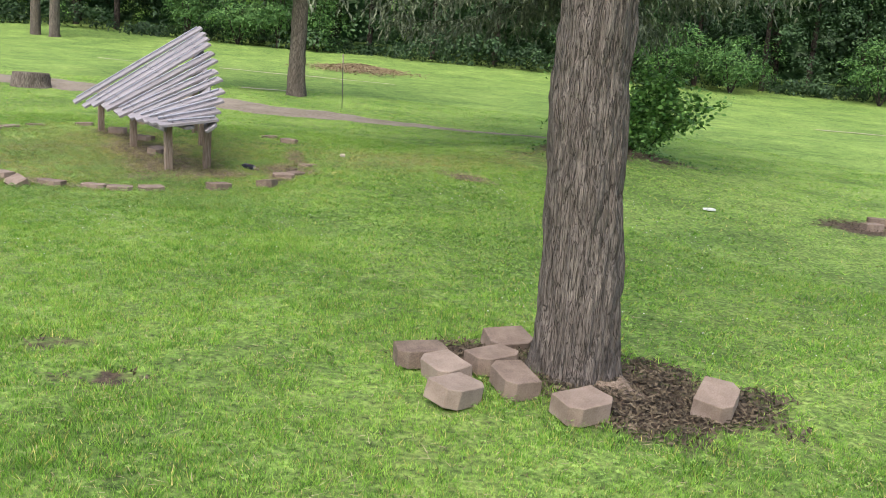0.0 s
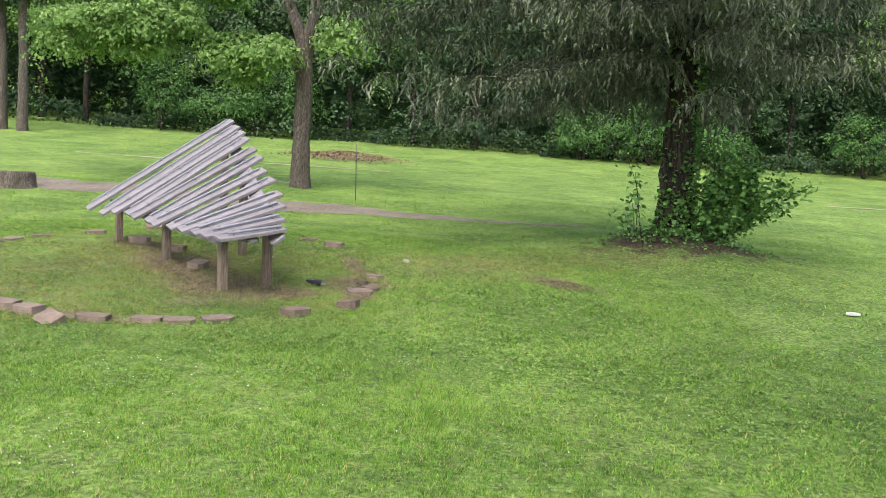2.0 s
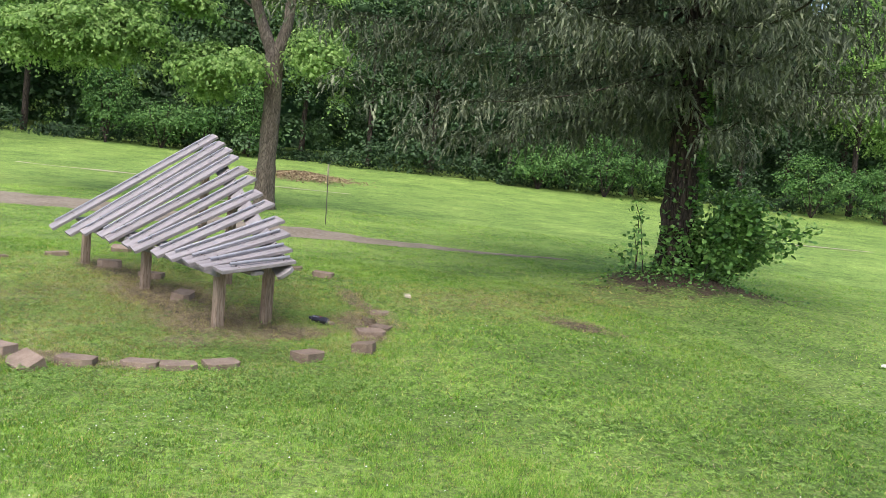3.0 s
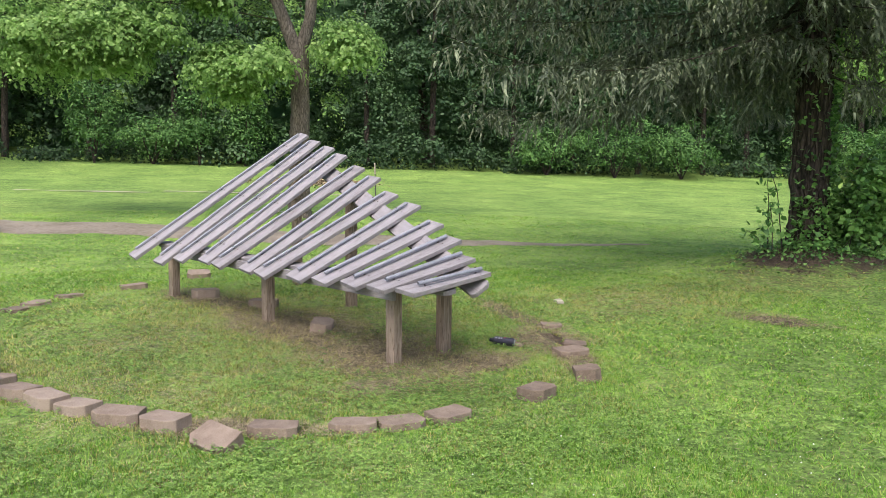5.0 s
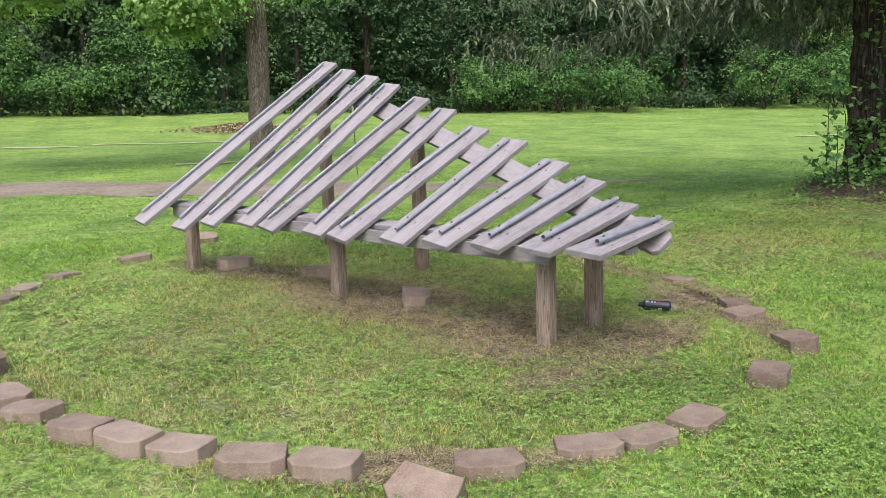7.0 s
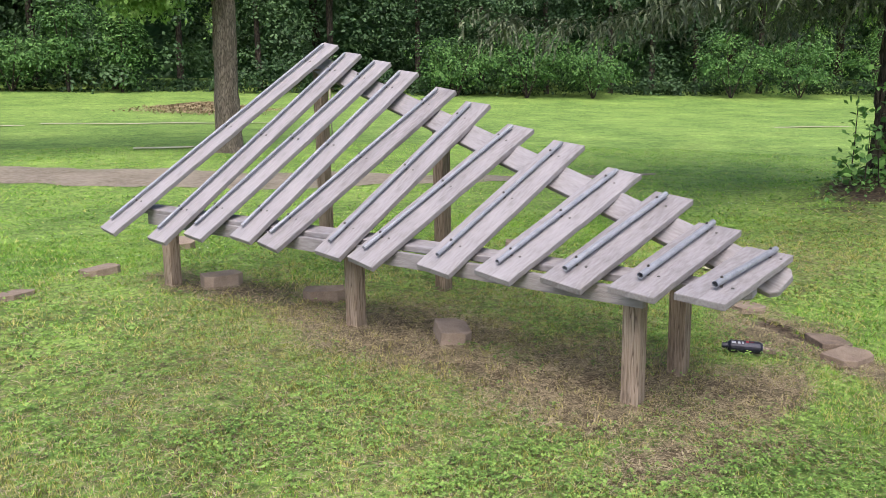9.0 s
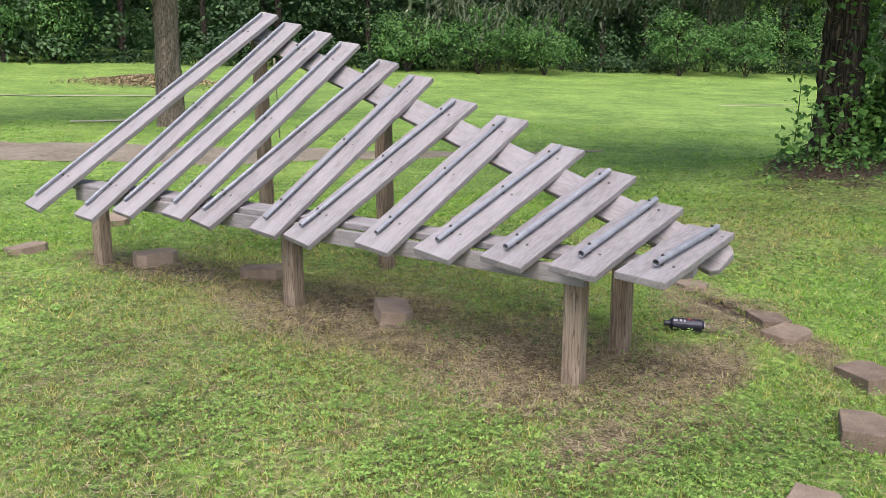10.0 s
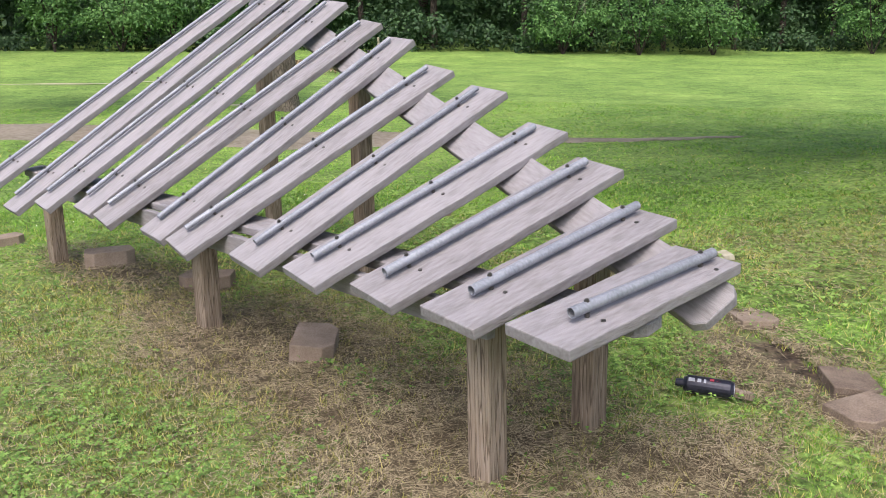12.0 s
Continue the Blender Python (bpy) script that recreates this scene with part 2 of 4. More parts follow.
def near_line(x, y):
    best = np.full(x.shape, 1e9)
    for (ax, ay), (bx, by) in zip(LINE, LINE[1:]):
        t = np.clip(((x - ax) * (bx - ax) + (y - ay) * (by - ay)) / ((bx - ax) ** 2 + (by - ay) ** 2), 0, 1)
        best = np.minimum(best, np.hypot(x - ax - t * (bx - ax), y - ay - t * (by - ay)))
    return best


# ---- ground ----
def build_ground():
    def axis(lo, hi, fine_lo, fine_hi, step, grow):
        a = list(np.arange(fine_lo, fine_hi, step))
        s, v = step, fine_lo
        while v > lo:
            s *= grow
            v -= s
            a.insert(0, v)
        s, v = step, a[-1]
        while v < hi:
            s *= grow
            v += s
            a.append(v)
        return np.array(a)
    xs, ys = axis(-800, 800, -9, 7, 0.15, 1.14), axis(-600, 900, 1, 27, 0.15, 1.14)
    gx, gy = np.meshgrid(xs, ys)
    z = ground(gx, gy)
    worn = np.maximum(patch(gx, gy, DRY) * 0.5, patch(gx, gy, SOIL))
    z = z - 0.015 * worn + 0.006 * wobble(gx, gy, 9.0) * (np.abs(gx) < 30)
    v = np.stack([gx, gy, z], -1).reshape(-1, 3)
    w, h = len(xs), len(ys)
    i = (np.arange(h - 1)[:, None] * w + np.arange(w - 1)[None, :]).ravel()
    f = np.stack([i, i + 1, i + w + 1, i + w], -1)
    me = bpy.data.meshes.new("ground")
    me.from_pydata(v.tolist(), [], f.tolist())
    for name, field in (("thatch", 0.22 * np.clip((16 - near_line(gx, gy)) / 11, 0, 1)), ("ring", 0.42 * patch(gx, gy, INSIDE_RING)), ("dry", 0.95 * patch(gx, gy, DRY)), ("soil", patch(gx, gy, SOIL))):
        me.attributes.new(name, "FLOAT", "POINT").data.foreach_set("value", field.ravel().astype(np.float32))
    m = mat("turf", [(0.067, 0.124, 0.023), (0.120, 0.202, 0.041), (0.180, 0.272, 0.059), (0.250, 0.330, 0.090)], 0.5, 0.9, 0.9, 30, fine=12)
    n, link = m.node_tree.nodes, m.node_tree.links.new
    b = n["Principled BSDF"]
    col = b.inputs["Base Color"].links[0].from_socket
    jag = n.new("ShaderNodeTexNoise")
    jag.inputs["Scale"].default_value, jag.inputs["Detail"].default_value = 9, 4
    link(n["Texture Coordinate"].outputs["Object"], jag.inputs["Vector"])
    # dark thatch where blades stand over the ground
    at, under = n.new("ShaderNodeAttribute"), n.new("ShaderNodeMix")
    at.attribute_name, under.data_type = "thatch", "RGBA"
    under.inputs["B"].default_value = (0.04, 0.045, 0.016, 1)
    link(at.outputs["Fac"], under.inputs["Factor"])
    link(col, under.inputs["A"])
    col = under.outputs["Result"]
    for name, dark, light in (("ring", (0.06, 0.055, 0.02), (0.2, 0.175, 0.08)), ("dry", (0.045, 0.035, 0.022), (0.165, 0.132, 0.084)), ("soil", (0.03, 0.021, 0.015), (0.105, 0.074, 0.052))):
        at = n.new("ShaderNodeAttribute")
        at.attribute_name = name
        edge = n.new("ShaderNodeMath")
        edge.operation = "MULTIPLY_ADD"
        edge.inputs[1].default_value = 1.4
        link(jag.outputs["Fac"], edge.inputs[0])
        link(at.outputs["Fac"], edge.inputs[2])
        step = n.new("ShaderNodeMapRange")
        step.inputs["From Min"].default_value, step.inputs["From Max"].default_value = 0.95, 1.5
        link(edge.outputs[0], step.inputs["Value"])
        gate = n.new("ShaderNodeMath")
        gate.operation = "MULTIPLY"
        got = n.new("ShaderNodeMapRange")
        got.inputs["From Min"].default_value, got.inputs["From Max"].default_value = 0.02, 0.3
        link(at.outputs["Fac"], got.inputs["Value"])
        link(step.outputs[0], gate.inputs[0])
        link(got.outputs[0], gate.inputs[1])
        shade = n.new("ShaderNodeMix")
        shade.data_type = "RGBA"
        fine = n.new("ShaderNodeTexNoise")
        fine.inputs["Scale"].default_value = 60
        link(n["Texture Coordinate"].outputs["Object"], fine.inputs["Vector"])
        link(fine.outputs["Fac"], shade.inputs["Factor"])
        shade.inputs["A"].default_value, shade.inputs["B"].default_value = (*dark, 1), (*light, 1)
        blend = n.new("ShaderNodeMix")
        blend.data_type = "RGBA"
        link(gate.outputs[0], blend.inputs["Factor"])
        link(col, blend.inputs["A"])
        link(shade.outputs["Result"], blend.inputs["B"])
        col = blend.outputs["Result"]
    # tufts, gaps and stalks at the scale of single plants
    tuft, spread, grain = n.new("ShaderNodeTexNoise"), n.new("ShaderNodeMapRange"), n.new("ShaderNodeMix")
    tuft.inputs["Scale"].default_value, tuft.inputs["Detail"].default_value, tuft.inputs["Roughness"].default_value = 24, 7, 0.72
    link(n["Texture Coordinate"].outputs["Object"], tuft.inputs["Vector"])
    for key, value in (("From Min", 0.34), ("From Max", 0.68), ("To Min", 0.3), ("To Max", 1.75)):
        spread.inputs[key].default_value = value
    link(tuft.outputs["Fac"], spread.inputs["Value"])
    grain.data_type, grain.blend_type = "RGBA", "MULTIPLY"
    grain.inputs["Factor"].default_value = 1.0
    # wider swaths of thick and thin growth, drawn out along the mown rows
    rows, swath, broad, both = n.new("ShaderNodeMapping"), n.new("ShaderNodeTexNoise"), n.new("ShaderNodeMapRange"), n.new("ShaderNodeMath")
    rows.inputs["Scale"].default_value = (0.8, 1.0, 1.0)
    link(n["Texture Coordinate"].outputs["Object"], rows.inputs["Vector"])
    swath.inputs["Scale"].default_value, swath.inputs["Detail"].default_value, swath.inputs["Roughness"].default_value = 1.6, 6, 0.65
    link(rows.outputs["Vector"], swath.inputs["Vector"])
    for key, value in (("From Min", 0.33), ("From Max", 0.67), ("To Min", 0.8), ("To Max", 1.22)):
        broad.inputs[key].default_value = value
    link(swath.outputs["Fac"], broad.inputs["Value"])
    both.operation = "MULTIPLY"
    link(spread.outputs[0], both.inputs[0])
    link(broad.outputs[0], both.inputs[1])
    link(col, grain.inputs["A"])
    link(both.outputs[0], grain.inputs["B"])
    link(grain.outputs["Result"], b.inputs["Base Color"])
    me.materials.append(m)
    me.shade_smooth()
    return tagged(new("ground", me), "mown green lawn with clover and worn brown patches", "lawn", kind="structure")


build_ground()


def build_footpath():
    xs = np.arange(-40, 2.6, 0.15)
    v, f = [], []
    for i, x in enumerate(xs):
        y, w = np.interp(x, PATH_X, PATH_Y), np.interp(x, PATH_X, PATH_W)
        for j, k in enumerate((-1, -0.6, 0, 0.6, 1)):
            yy = y + k * (w + 0.12 * math.sin(x * 2.1 + k * 2) * min(1, w * 2) + 0.06 * math.sin(x * 7 + k))
            v.append((x, yy, gz(x, yy) + (0.006 if abs(k) == 1 else 0.022)))
        if i:
            for j in range(4):
                a = (i - 1) * 5 + j
                f.append((a, a + 5, a + 6, a + 1))
    me = bpy.data.meshes.new("footpath")
    me.from_pydata(v, [], f)
    me.materials.append(M_ASPHALT)
    return tagged(new("footpath", me), "worn grey-brown asphalt footpath crossing the lawn", "path", kind="structure")


build_footpath()


# ---- the outdoor metallophone ----
# low and high end (middle of the top face) of each plank, shortest last
PLANKS = (((-6.527, 14.17, 0.56), (-4.62, 15.08, 1.995)), ((-6.173, 13.75, 0.528), (-4.479, 14.82, 1.899)),
          ((-5.924, 13.527, 0.57), (-4.314, 14.426, 1.807)), ((-5.623, 13.21, 0.585), (-4.185, 14.09, 1.713)),
          ((-5.469, 12.97, 0.565), (-3.997, 13.69, 1.565)), ((-5.15, 12.56, 0.553), (-3.858, 13.364, 1.452)),
          ((-4.998, 12.299, 0.544), (-3.714, 12.908, 1.291)), ((-4.673, 11.898, 0.553), (-3.539, 12.52, 1.189)),
          ((-4.45, 11.566, 0.561), (-3.374, 12.095, 1.028)), ((-4.216, 11.242, 0.569), (-3.276, 11.701, 0.913)),
          ((-4.016, 10.909, 0.582), (-3.222, 11.345, 0.781)), ((-3.811, 10.676, 0.582), (-3.155, 11.029, 0.693)))
# the short planks are the widest
PLANK_WIDTHS = (0.185, 0.19, 0.19, 0.195, 0.20, 0.212, 0.22, 0.235, 0.237, 0.24, 0.24, 0.24)
PLANK_T = 0.036
FRONT = (Vector((-6.24, 14.46, 0)), Vector((-3.43, 10.78, 0)))
BACK = (Vector((-4.75, 15.20, 0)), Vector((-3.19, 10.86, 0)))


def plank_mesh(length, width, rng):
    """A board along x from 0, its top face at z 0, with worn, slightly split ends."""
    bm = bm_box(length, width, PLANK_T, 0.0045, Matrix.Translation((length / 2, 0, -PLANK_T / 2)))
    cuts = [e for e in bm.edges if abs(e.verts[0].co.x - e.verts[1].co.x) > length / 2]
    bmesh.ops.subdivide_edges(bm, edges=cuts, cuts=int(length / 0.09))
    cup, warp = rng.uniform(-0.006, 0.003), rng.uniform(-0.004, 0.006)
    for v in bm.verts:
        u = 2 * v.co.x / length - 1
        v.co.z += cup * (0.4 - (2 * v.co.y / width) ** 2) * 0.6 + warp * (u * u - 0.4)
        if abs(v.co.y) > width * 0.47 and 0.02 < v.co.x < length - 0.02:
            v.co.z -= 0.0035 * max(0.0, noise.noise((v.co.x * 9, v.co.y * 40, length * 5)))
            v.co.y -= math.copysign(0.006, v.co.y) * max(0.0, noise.noise((v.co.x * 6, v.co.y * 40, length * 9)))
        end = 1 if v.co.x > length / 2 else -1
        v.co.x += 0.006 * noise.noise((v.co.y * 30 + rng.random() * 0.1, end * 3, length)) + 0.012 * end * v.co.y * rng.choice((-1, 1)) * 0.3
        v.co.y += 0.003 * noise.noise((v.co.x * 3, v.co.y * 20, length * 7))
    return bm


def tube_mesh(length, r=0.0145):
    """An open tube along x from 0."""
    bm = bmesh.new()
    rings = []
    for x, rr in ((0, r), (length, r), (length, r - 0.0025), (0, r - 0.0025)):
        rings.append([bm.verts.new((x, rr * math.cos(a * math.tau / 20), rr * math.sin(a * math.tau / 20))) for a in range(20)])
    for k in range(4):
        a, b = rings[k], rings[(k + 1) % 4]
        for i in range(20):
            bm.faces.new((a[i], a[(i + 1) % 20], b[(i + 1) % 20], b[i]))
    bmesh.ops.recalc_face_normals(bm, faces=bm.faces)
    return bm


def bolt_mesh(height):
    """A bolt from z 0 up, with its washer, stem and domed head."""
    bm = bmesh.new()
    for r, lo, hi in ((0.008, 0, 0.012), (0.004, 0.01, height), (0.008, height, height + 0.005), (0.0055, height + 0.005, height + 0.008)):
        bmesh.ops.create_cone(bm, cap_ends=True, segments=10, radius1=r, radius2=r * 0.92, depth=hi - lo, matrix=Matrix.Translation((0, 0, (lo + hi) / 2)))
    return bm


def rail(name, a, b, za, zb, roll, parent, width=0.14, thick=0.04):
    """A flat rail from a to b with its corners cut at both ends; za and zb are the heights of its top."""
    p, q = Vector((a.x, a.y, za)), Vector((b.x, b.y, zb))
    length = (q - p).length
    bm = bmesh.new()
    w, c = width / 2, 0.032
    ring = ((0, -w + c), (c, -w), (length - c, -w), (length, -w + c), (length, w - c), (length - c, w), (c, w), (0, w - c))
    f = bm.faces.new([bm.verts.new((x, y, 0)) for x, y in ring])
    top = bmesh.ops.extrude_face_region(bm, geom=[f])
    for v in top["geom"]:
        if isinstance(v, bmesh.types.BMVert):
            v.co.z -= thick
    bmesh.ops.recalc_face_normals(bm, faces=bm.faces)
    bmesh.ops.bevel(bm, geom=list(bm.edges), offset=0.004, segments=1, affect="EDGES")
    ob = part(name, bm, M_WOOD, parent)
    side = Vector((0, 0, 1)).cross(q - p).normalized()
    ob.matrix_basis = frame_of(p, q, side) @ pose(0, 0, 0, roll)
    return ob


def post_mesh(height, rng):
    """A square post from z 0 up, its edges worn, cracks along the grain cut as grooves."""
    bm = bm_box(0.095, 0.095, height + 0.25, 0.006, Matrix.Translation((0, 0, (height - 0.25) / 2)))
    return bm


def build_metallophone():
    rng = random.Random(4)
    inst = tagged(new("metallophone"), "large outdoor metallophone of grey weathered planks with metal tubes", "musical instrument")
    def front_top(y):
        return 0.572 + 0.034 * (y - 10.78)

    def back_top(y):
        return 1.045 + 0.295 * (y - 12.5)
    rail("front_rail", *FRONT, front_top(FRONT[0].y), front_top(FRONT[1].y), 7, inst)
    rail("back_rail", *BACK, back_top(BACK[0].y), back_top(BACK[1].y), 38, inst, 0.18)
    # a beam on edge under the front rail, from the far post to the near one
    a, b = Vector((-6.22, 14.36, front_top(14.36) - 0.083)), Vector((-3.85, 11.05, front_top(11.05) - 0.083))
    beam = part("beam", bm_box((b - a).length, 0.04, 0.088, 0.004, Matrix.Translation(((b - a).length / 2, 0, 0))), M_WOOD, inst)
    beam.matrix_basis = frame_of(a, b, (0.81, 0.585, 0))
    turn = math.degrees(math.atan2(-0.811, 0.585))
    posts = [(x, y, front_top(y) - 0.005) for x, y in ((-6.08, 14.24), (-4.94, 12.74), (-3.845, 11.15))]
    posts += [(x, y, back_top(y) - 0.01) for x, y in ((-3.40, 11.42), (-4.10, 13.50), (-4.72, 15.12))]
    for x, y, top in posts:
        z = gz(x, y)
        ob = part("post", post_mesh(top - 0.035 - z, rng), M_POST, inst)
        ob.matrix_basis = pose(x, y, z, rng.uniform(-1, 1), rng.uniform(-1, 1), turn + rng.uniform(-3, 3))
    for k, (lo, hi) in enumerate(PLANKS):
        lo, hi = Vector(lo), Vector(hi)
        length = (hi - lo).length
        side = Vector((-0.72, 0.69, 0.03))
        m = frame_of(lo, hi, side)
        board = part("plank", plank_mesh(length, PLANK_WIDTHS[k], rng), M_WOOD, inst)
        board.matrix_basis = m
        radius = 0.0115 if k < 5 else 0.013 if k < 8 else 0.0145 if k < 9 else 0.0165
        rise, off = radius + 0.012, (0.05 if k < 5 else 0.04 if k < 7 else 0.028)
        a, b = Vector((0.09, off, rise)), Vector((length - 0.055, off - 0.008, rise))
        if k == 11:
            a, b = Vector((0.12, -0.016, rise + 0.004)), Vector((length - 0.035, -0.045, rise))
        if k == 10:
            a, b = Vector((0.12, 0.018, rise)), Vector((length - 0.03, 0.024, rise))
        tube = part("tube", tube_mesh((b - a).length, radius), M_STEEL, board, "dull galvanised metal tube", smooth=False)
        tube.matrix_basis = frame_of(a, b, (0, 1, 0))
        tube.data.shade_smooth()
        tube.data.set_sharp_from_angle(angle=radians(40))
        for s in ((0.1, 0.9) if k in (9, 10, 11) else (0.1, 0.5, 0.9)):
            p = a.lerp(b, s)
            bolt = part("bolt", bolt_mesh(rise + radius + 0.002), M_BOLT, board, "small dark steel bolt")
            bolt.matrix_basis = pose(p.x, p.y, 0)
            hole = part("nut", bolt_mesh(0.004), M_BOLT, board, "small dark steel nut")
            hole.matrix_basis = pose(p.x + 0.01, p.y - 0.05, -0.009)
    return inst


build_metallophone()


# ---- loose retaining wall blocks ----
def block_mesh(seed, w=0.305, d=0.20, h=0.105):
    rng = random.Random(seed)
    bm = bmesh.new()
    c, e = 0.05, 0.055
    ring = ((-w / 2 + e, -d / 2), (w / 2 - e, -d / 2), (w / 2, -d / 2 + c), (w / 2 - 0.015, d / 2), (-w / 2 + 0.015, d / 2), (-w / 2, -d / 2 + c))
    f = bm.faces.new([bm.verts.new((x, y, 0)) for x, y in ring])
    top = bmesh.ops.extrude_face_region(bm, geom=[f])
    for v in top["geom"]:
        if isinstance(v, bmesh.types.BMVert):
            v.co.z += h
    bmesh.ops.recalc_face_normals(bm, faces=bm.faces)
    bmesh.ops.subdivide_edges(bm, edges=list(bm.edges), cuts=2, use_grid_fill=True)
    for v in bm.verts:
        v.co += 0.003 * Vector(noise.noise_vector(v.co * 14 + Vector((seed, 0, 0))))
    bmesh.ops.bevel(bm, geom=[x for x in bm.edges if x.calc_face_angle(0) > 0.5], offset=0.004, segments=1, affect="EDGES")
    return bm


BLOCK_MESHES = []
for seed in range(4):
    me = bpy.data.meshes.new("retaining_wall_block")
    bm = block_mesh(seed)
    bm.to_mesh(me)
    bm.free()
    me.materials.append(M_BLOCK)
    BLOCK_MESHES.append(me)


def block(i, x, y, rise, turn, tx=0.0, ty=0.0, label="", group="edging blocks round the metallophone"):
    """rise: how far the top stands above the ground there."""
    ob = new("retaining_wall_block", BLOCK_MESHES[i % 4])
    ob.matrix_world = pose(x, y, gz(x, y) + rise - 0.105, tx, ty, turn)
    return tagged(ob, label or "tan concrete wall block half sunk in the lawn edging", "concrete block", group)


RING = ((-6.74, 10.82, 0.06, 150), (-6.47, 10.48, 0.08, -42), (-6.24, 10.29, 0.085, -45), (-6.0, 10.15, 0.065, -38), (-5.69, 9.92, 0.085, -14),
        (-5.39, 9.79, 0.085, -35), (-4.72, 9.63, 0.07, -8), (-4.23, 9.69, 0.055, -10), (-3.93, 9.71, 0.05, 16), (-3.60, 9.83, 0.055, 32),
        (-7.51, 12.5, 0.07, 100), (-7.32, 12.0, 0.10, 95), (-7.42, 11.95, 0.06, 60), (-7.15, 11.6, 0.10, 110), (-6.92, 11.06, 0.07, 120),
        (-7.5, 13.4, 0.035, 80), (-7.4, 13.75, 0.035, 70), (-7.2, 14.2, 0.035, 55), (-6.66, 14.88, 0.06, 35), (-2.92, 14.78, 0.08, -20), (-3.40, 15.4, 0.05, -10))
for i, (x, y, rise, turn) in enumerate(RING):
    block(i, x, y, rise - 0.004, turn, 2 * math.sin(i * 5.1), 2.5 * math.cos(i * 3.3))
block(1, -5.03, 9.47, 0.08, -42, 24, 6, "tan concrete wall block tipped over beside the edging")
block(2, -2.89, 10.25, 0.075, 46, 0, 2, "tan concrete wall block littered with dead grass")
block(3, -2.37, 10.69, 0.08, 78, -6, 4, "tan concrete wall block lying loose by worn turf")
block(0, -2.30, 11.34, 0.05, 18, 3, 0, "tan concrete wall block sunk flat in worn turf")
block(1, -2.18, 11.62, 0.035, 70, 3, 2)
block(2, -2.16, 12.44, 0.025, 80, 0, 4)
INSIDE = "loose blocks under the metallophone"
block(0, -5.72, 14.08, 0.10, 16, 0, 0, "tan concrete wall block standing loose under the instrument", INSIDE)
block(1, -5.03, 13.44, 0.085, -12, 0, 0, "tan concrete wall block lying loose under the instrument", INSIDE)
block(2, -4.42, 12.34, 0.09, 82, 5, -4, "tan concrete wall block lying in dead grass", INSIDE)
block(3, -6.05, 15.9, 0.09, 10, 14, 0, "tan concrete wall block lying loose on the grass", INSIDE)
TREE_G = "tumbled blocks round the tree"
for i, x, y, rise, turn, tx, ty, text in (
        (0, -0.10, 4.56, 0.11, 19, 0, 0, "tan concrete wall block tumbled beside the tree"),
        (1, 0.05, 4.34, 0.11, -60, 6, 0, "tan concrete wall block leaning on its neighbour"),
        (2, 0.10, 4.00, 0.12, 52, 6, 8, "tan concrete wall block lying tilted in the grass"),
        (3, 0.32, 4.51, 0.11, 37, 0, 0, "tan concrete wall block tumbled beside the tree"),
        (0, 0.42, 4.22, 0.11, -70, 0, 4, "tan concrete wall block set at an angle by the trunk"),
        (1, 0.75, 3.93, 0.11, 35, 5, 0, "tan concrete wall block tipped forward on the mulch"),
        (2, 1.50, 4.15, 0.125, 62, 4, -9, "tan concrete wall block lying alone on the mulch"),
        (3, 0.43, 4.97, 0.085, 24, 16, 0, "tan concrete wall block standing behind the trunk"),
        (2, 5.95, 11.3, 0.07, 20, 0, 0, "tan concrete wall block on bare mulch"),
        (1, 6.15, 11.55, 0.10, -15, 0, 0, "tan concrete wall block on bare mulch")):
    block(i, x, y, rise, turn, tx, ty, text, TREE_G)


# ---- trees ----
def trunk_mesh(points, radii, seg=24, ridge=0.0, ridges=17, flare=0.0, step=0.06, seed=0):
    """A tapering trunk along points; ridge: depth of the bark's furrows; flare: root swell at the foot."""
    pts = [Vector(p) for p in points]
    cum = [0.0]
    for a, b in zip(pts, pts[1:]):
        cum.append(cum[-1] + (b - a).length)
    total = cum[-1]
    n = max(2, int(total / step))
    v, f = [], []
    for i in range(n + 1):
        s = total * i / n
        c = Vector([np.interp(s, cum, [p[k] for p in pts]) for k in range(3)])
        r = float(np.interp(s, cum, radii))
        for j in range(seg):
            a = j / seg * math.tau
            rr = r + flare * math.exp(-s / 0.16) * (0.55 + 0.45 * math.sin(a * 4 + seed + 1.0))
            if ridge:
                q = Vector((math.cos(a) * r * 9, math.sin(a) * r * 9, s * 1.6 + seed))
                rr += ridge * (abs(noise.noise(q * 1.8)) * 2.2 - 0.5) + ridge * 0.5 * noise.noise(Vector((q.x * 5, q.y * 5, s * 14)))
                rr += ridge * 1.2 * noise.noise(Vector((math.cos(a), math.sin(a), s * 0.9 + seed)))
            v.append((c.x + rr * math.cos(a), c.y + rr * math.sin(a), c.z))
        if i:
            for j in range(seg):
                k = (j + 1) % seg
                f.append(((i - 1) * seg + j, (i - 1) * seg + k, i * seg + k, i * seg + j))
    return v, f


def tube_part(name, trunks, material, parent, label=""):
    V, F = [], []
    for v, f in trunks:
        o = len(V)
        V += v
        F += [tuple(i + o for i in q) for q in f]
    me = bpy.data.meshes.new(name)
    me.from_pydata(V, [], F)
    me.materials.append(material)
    me.shade_smooth()
    ob = new(name, me)
    ob.parent = parent
    if label:
        ob["label"] = label
    return ob


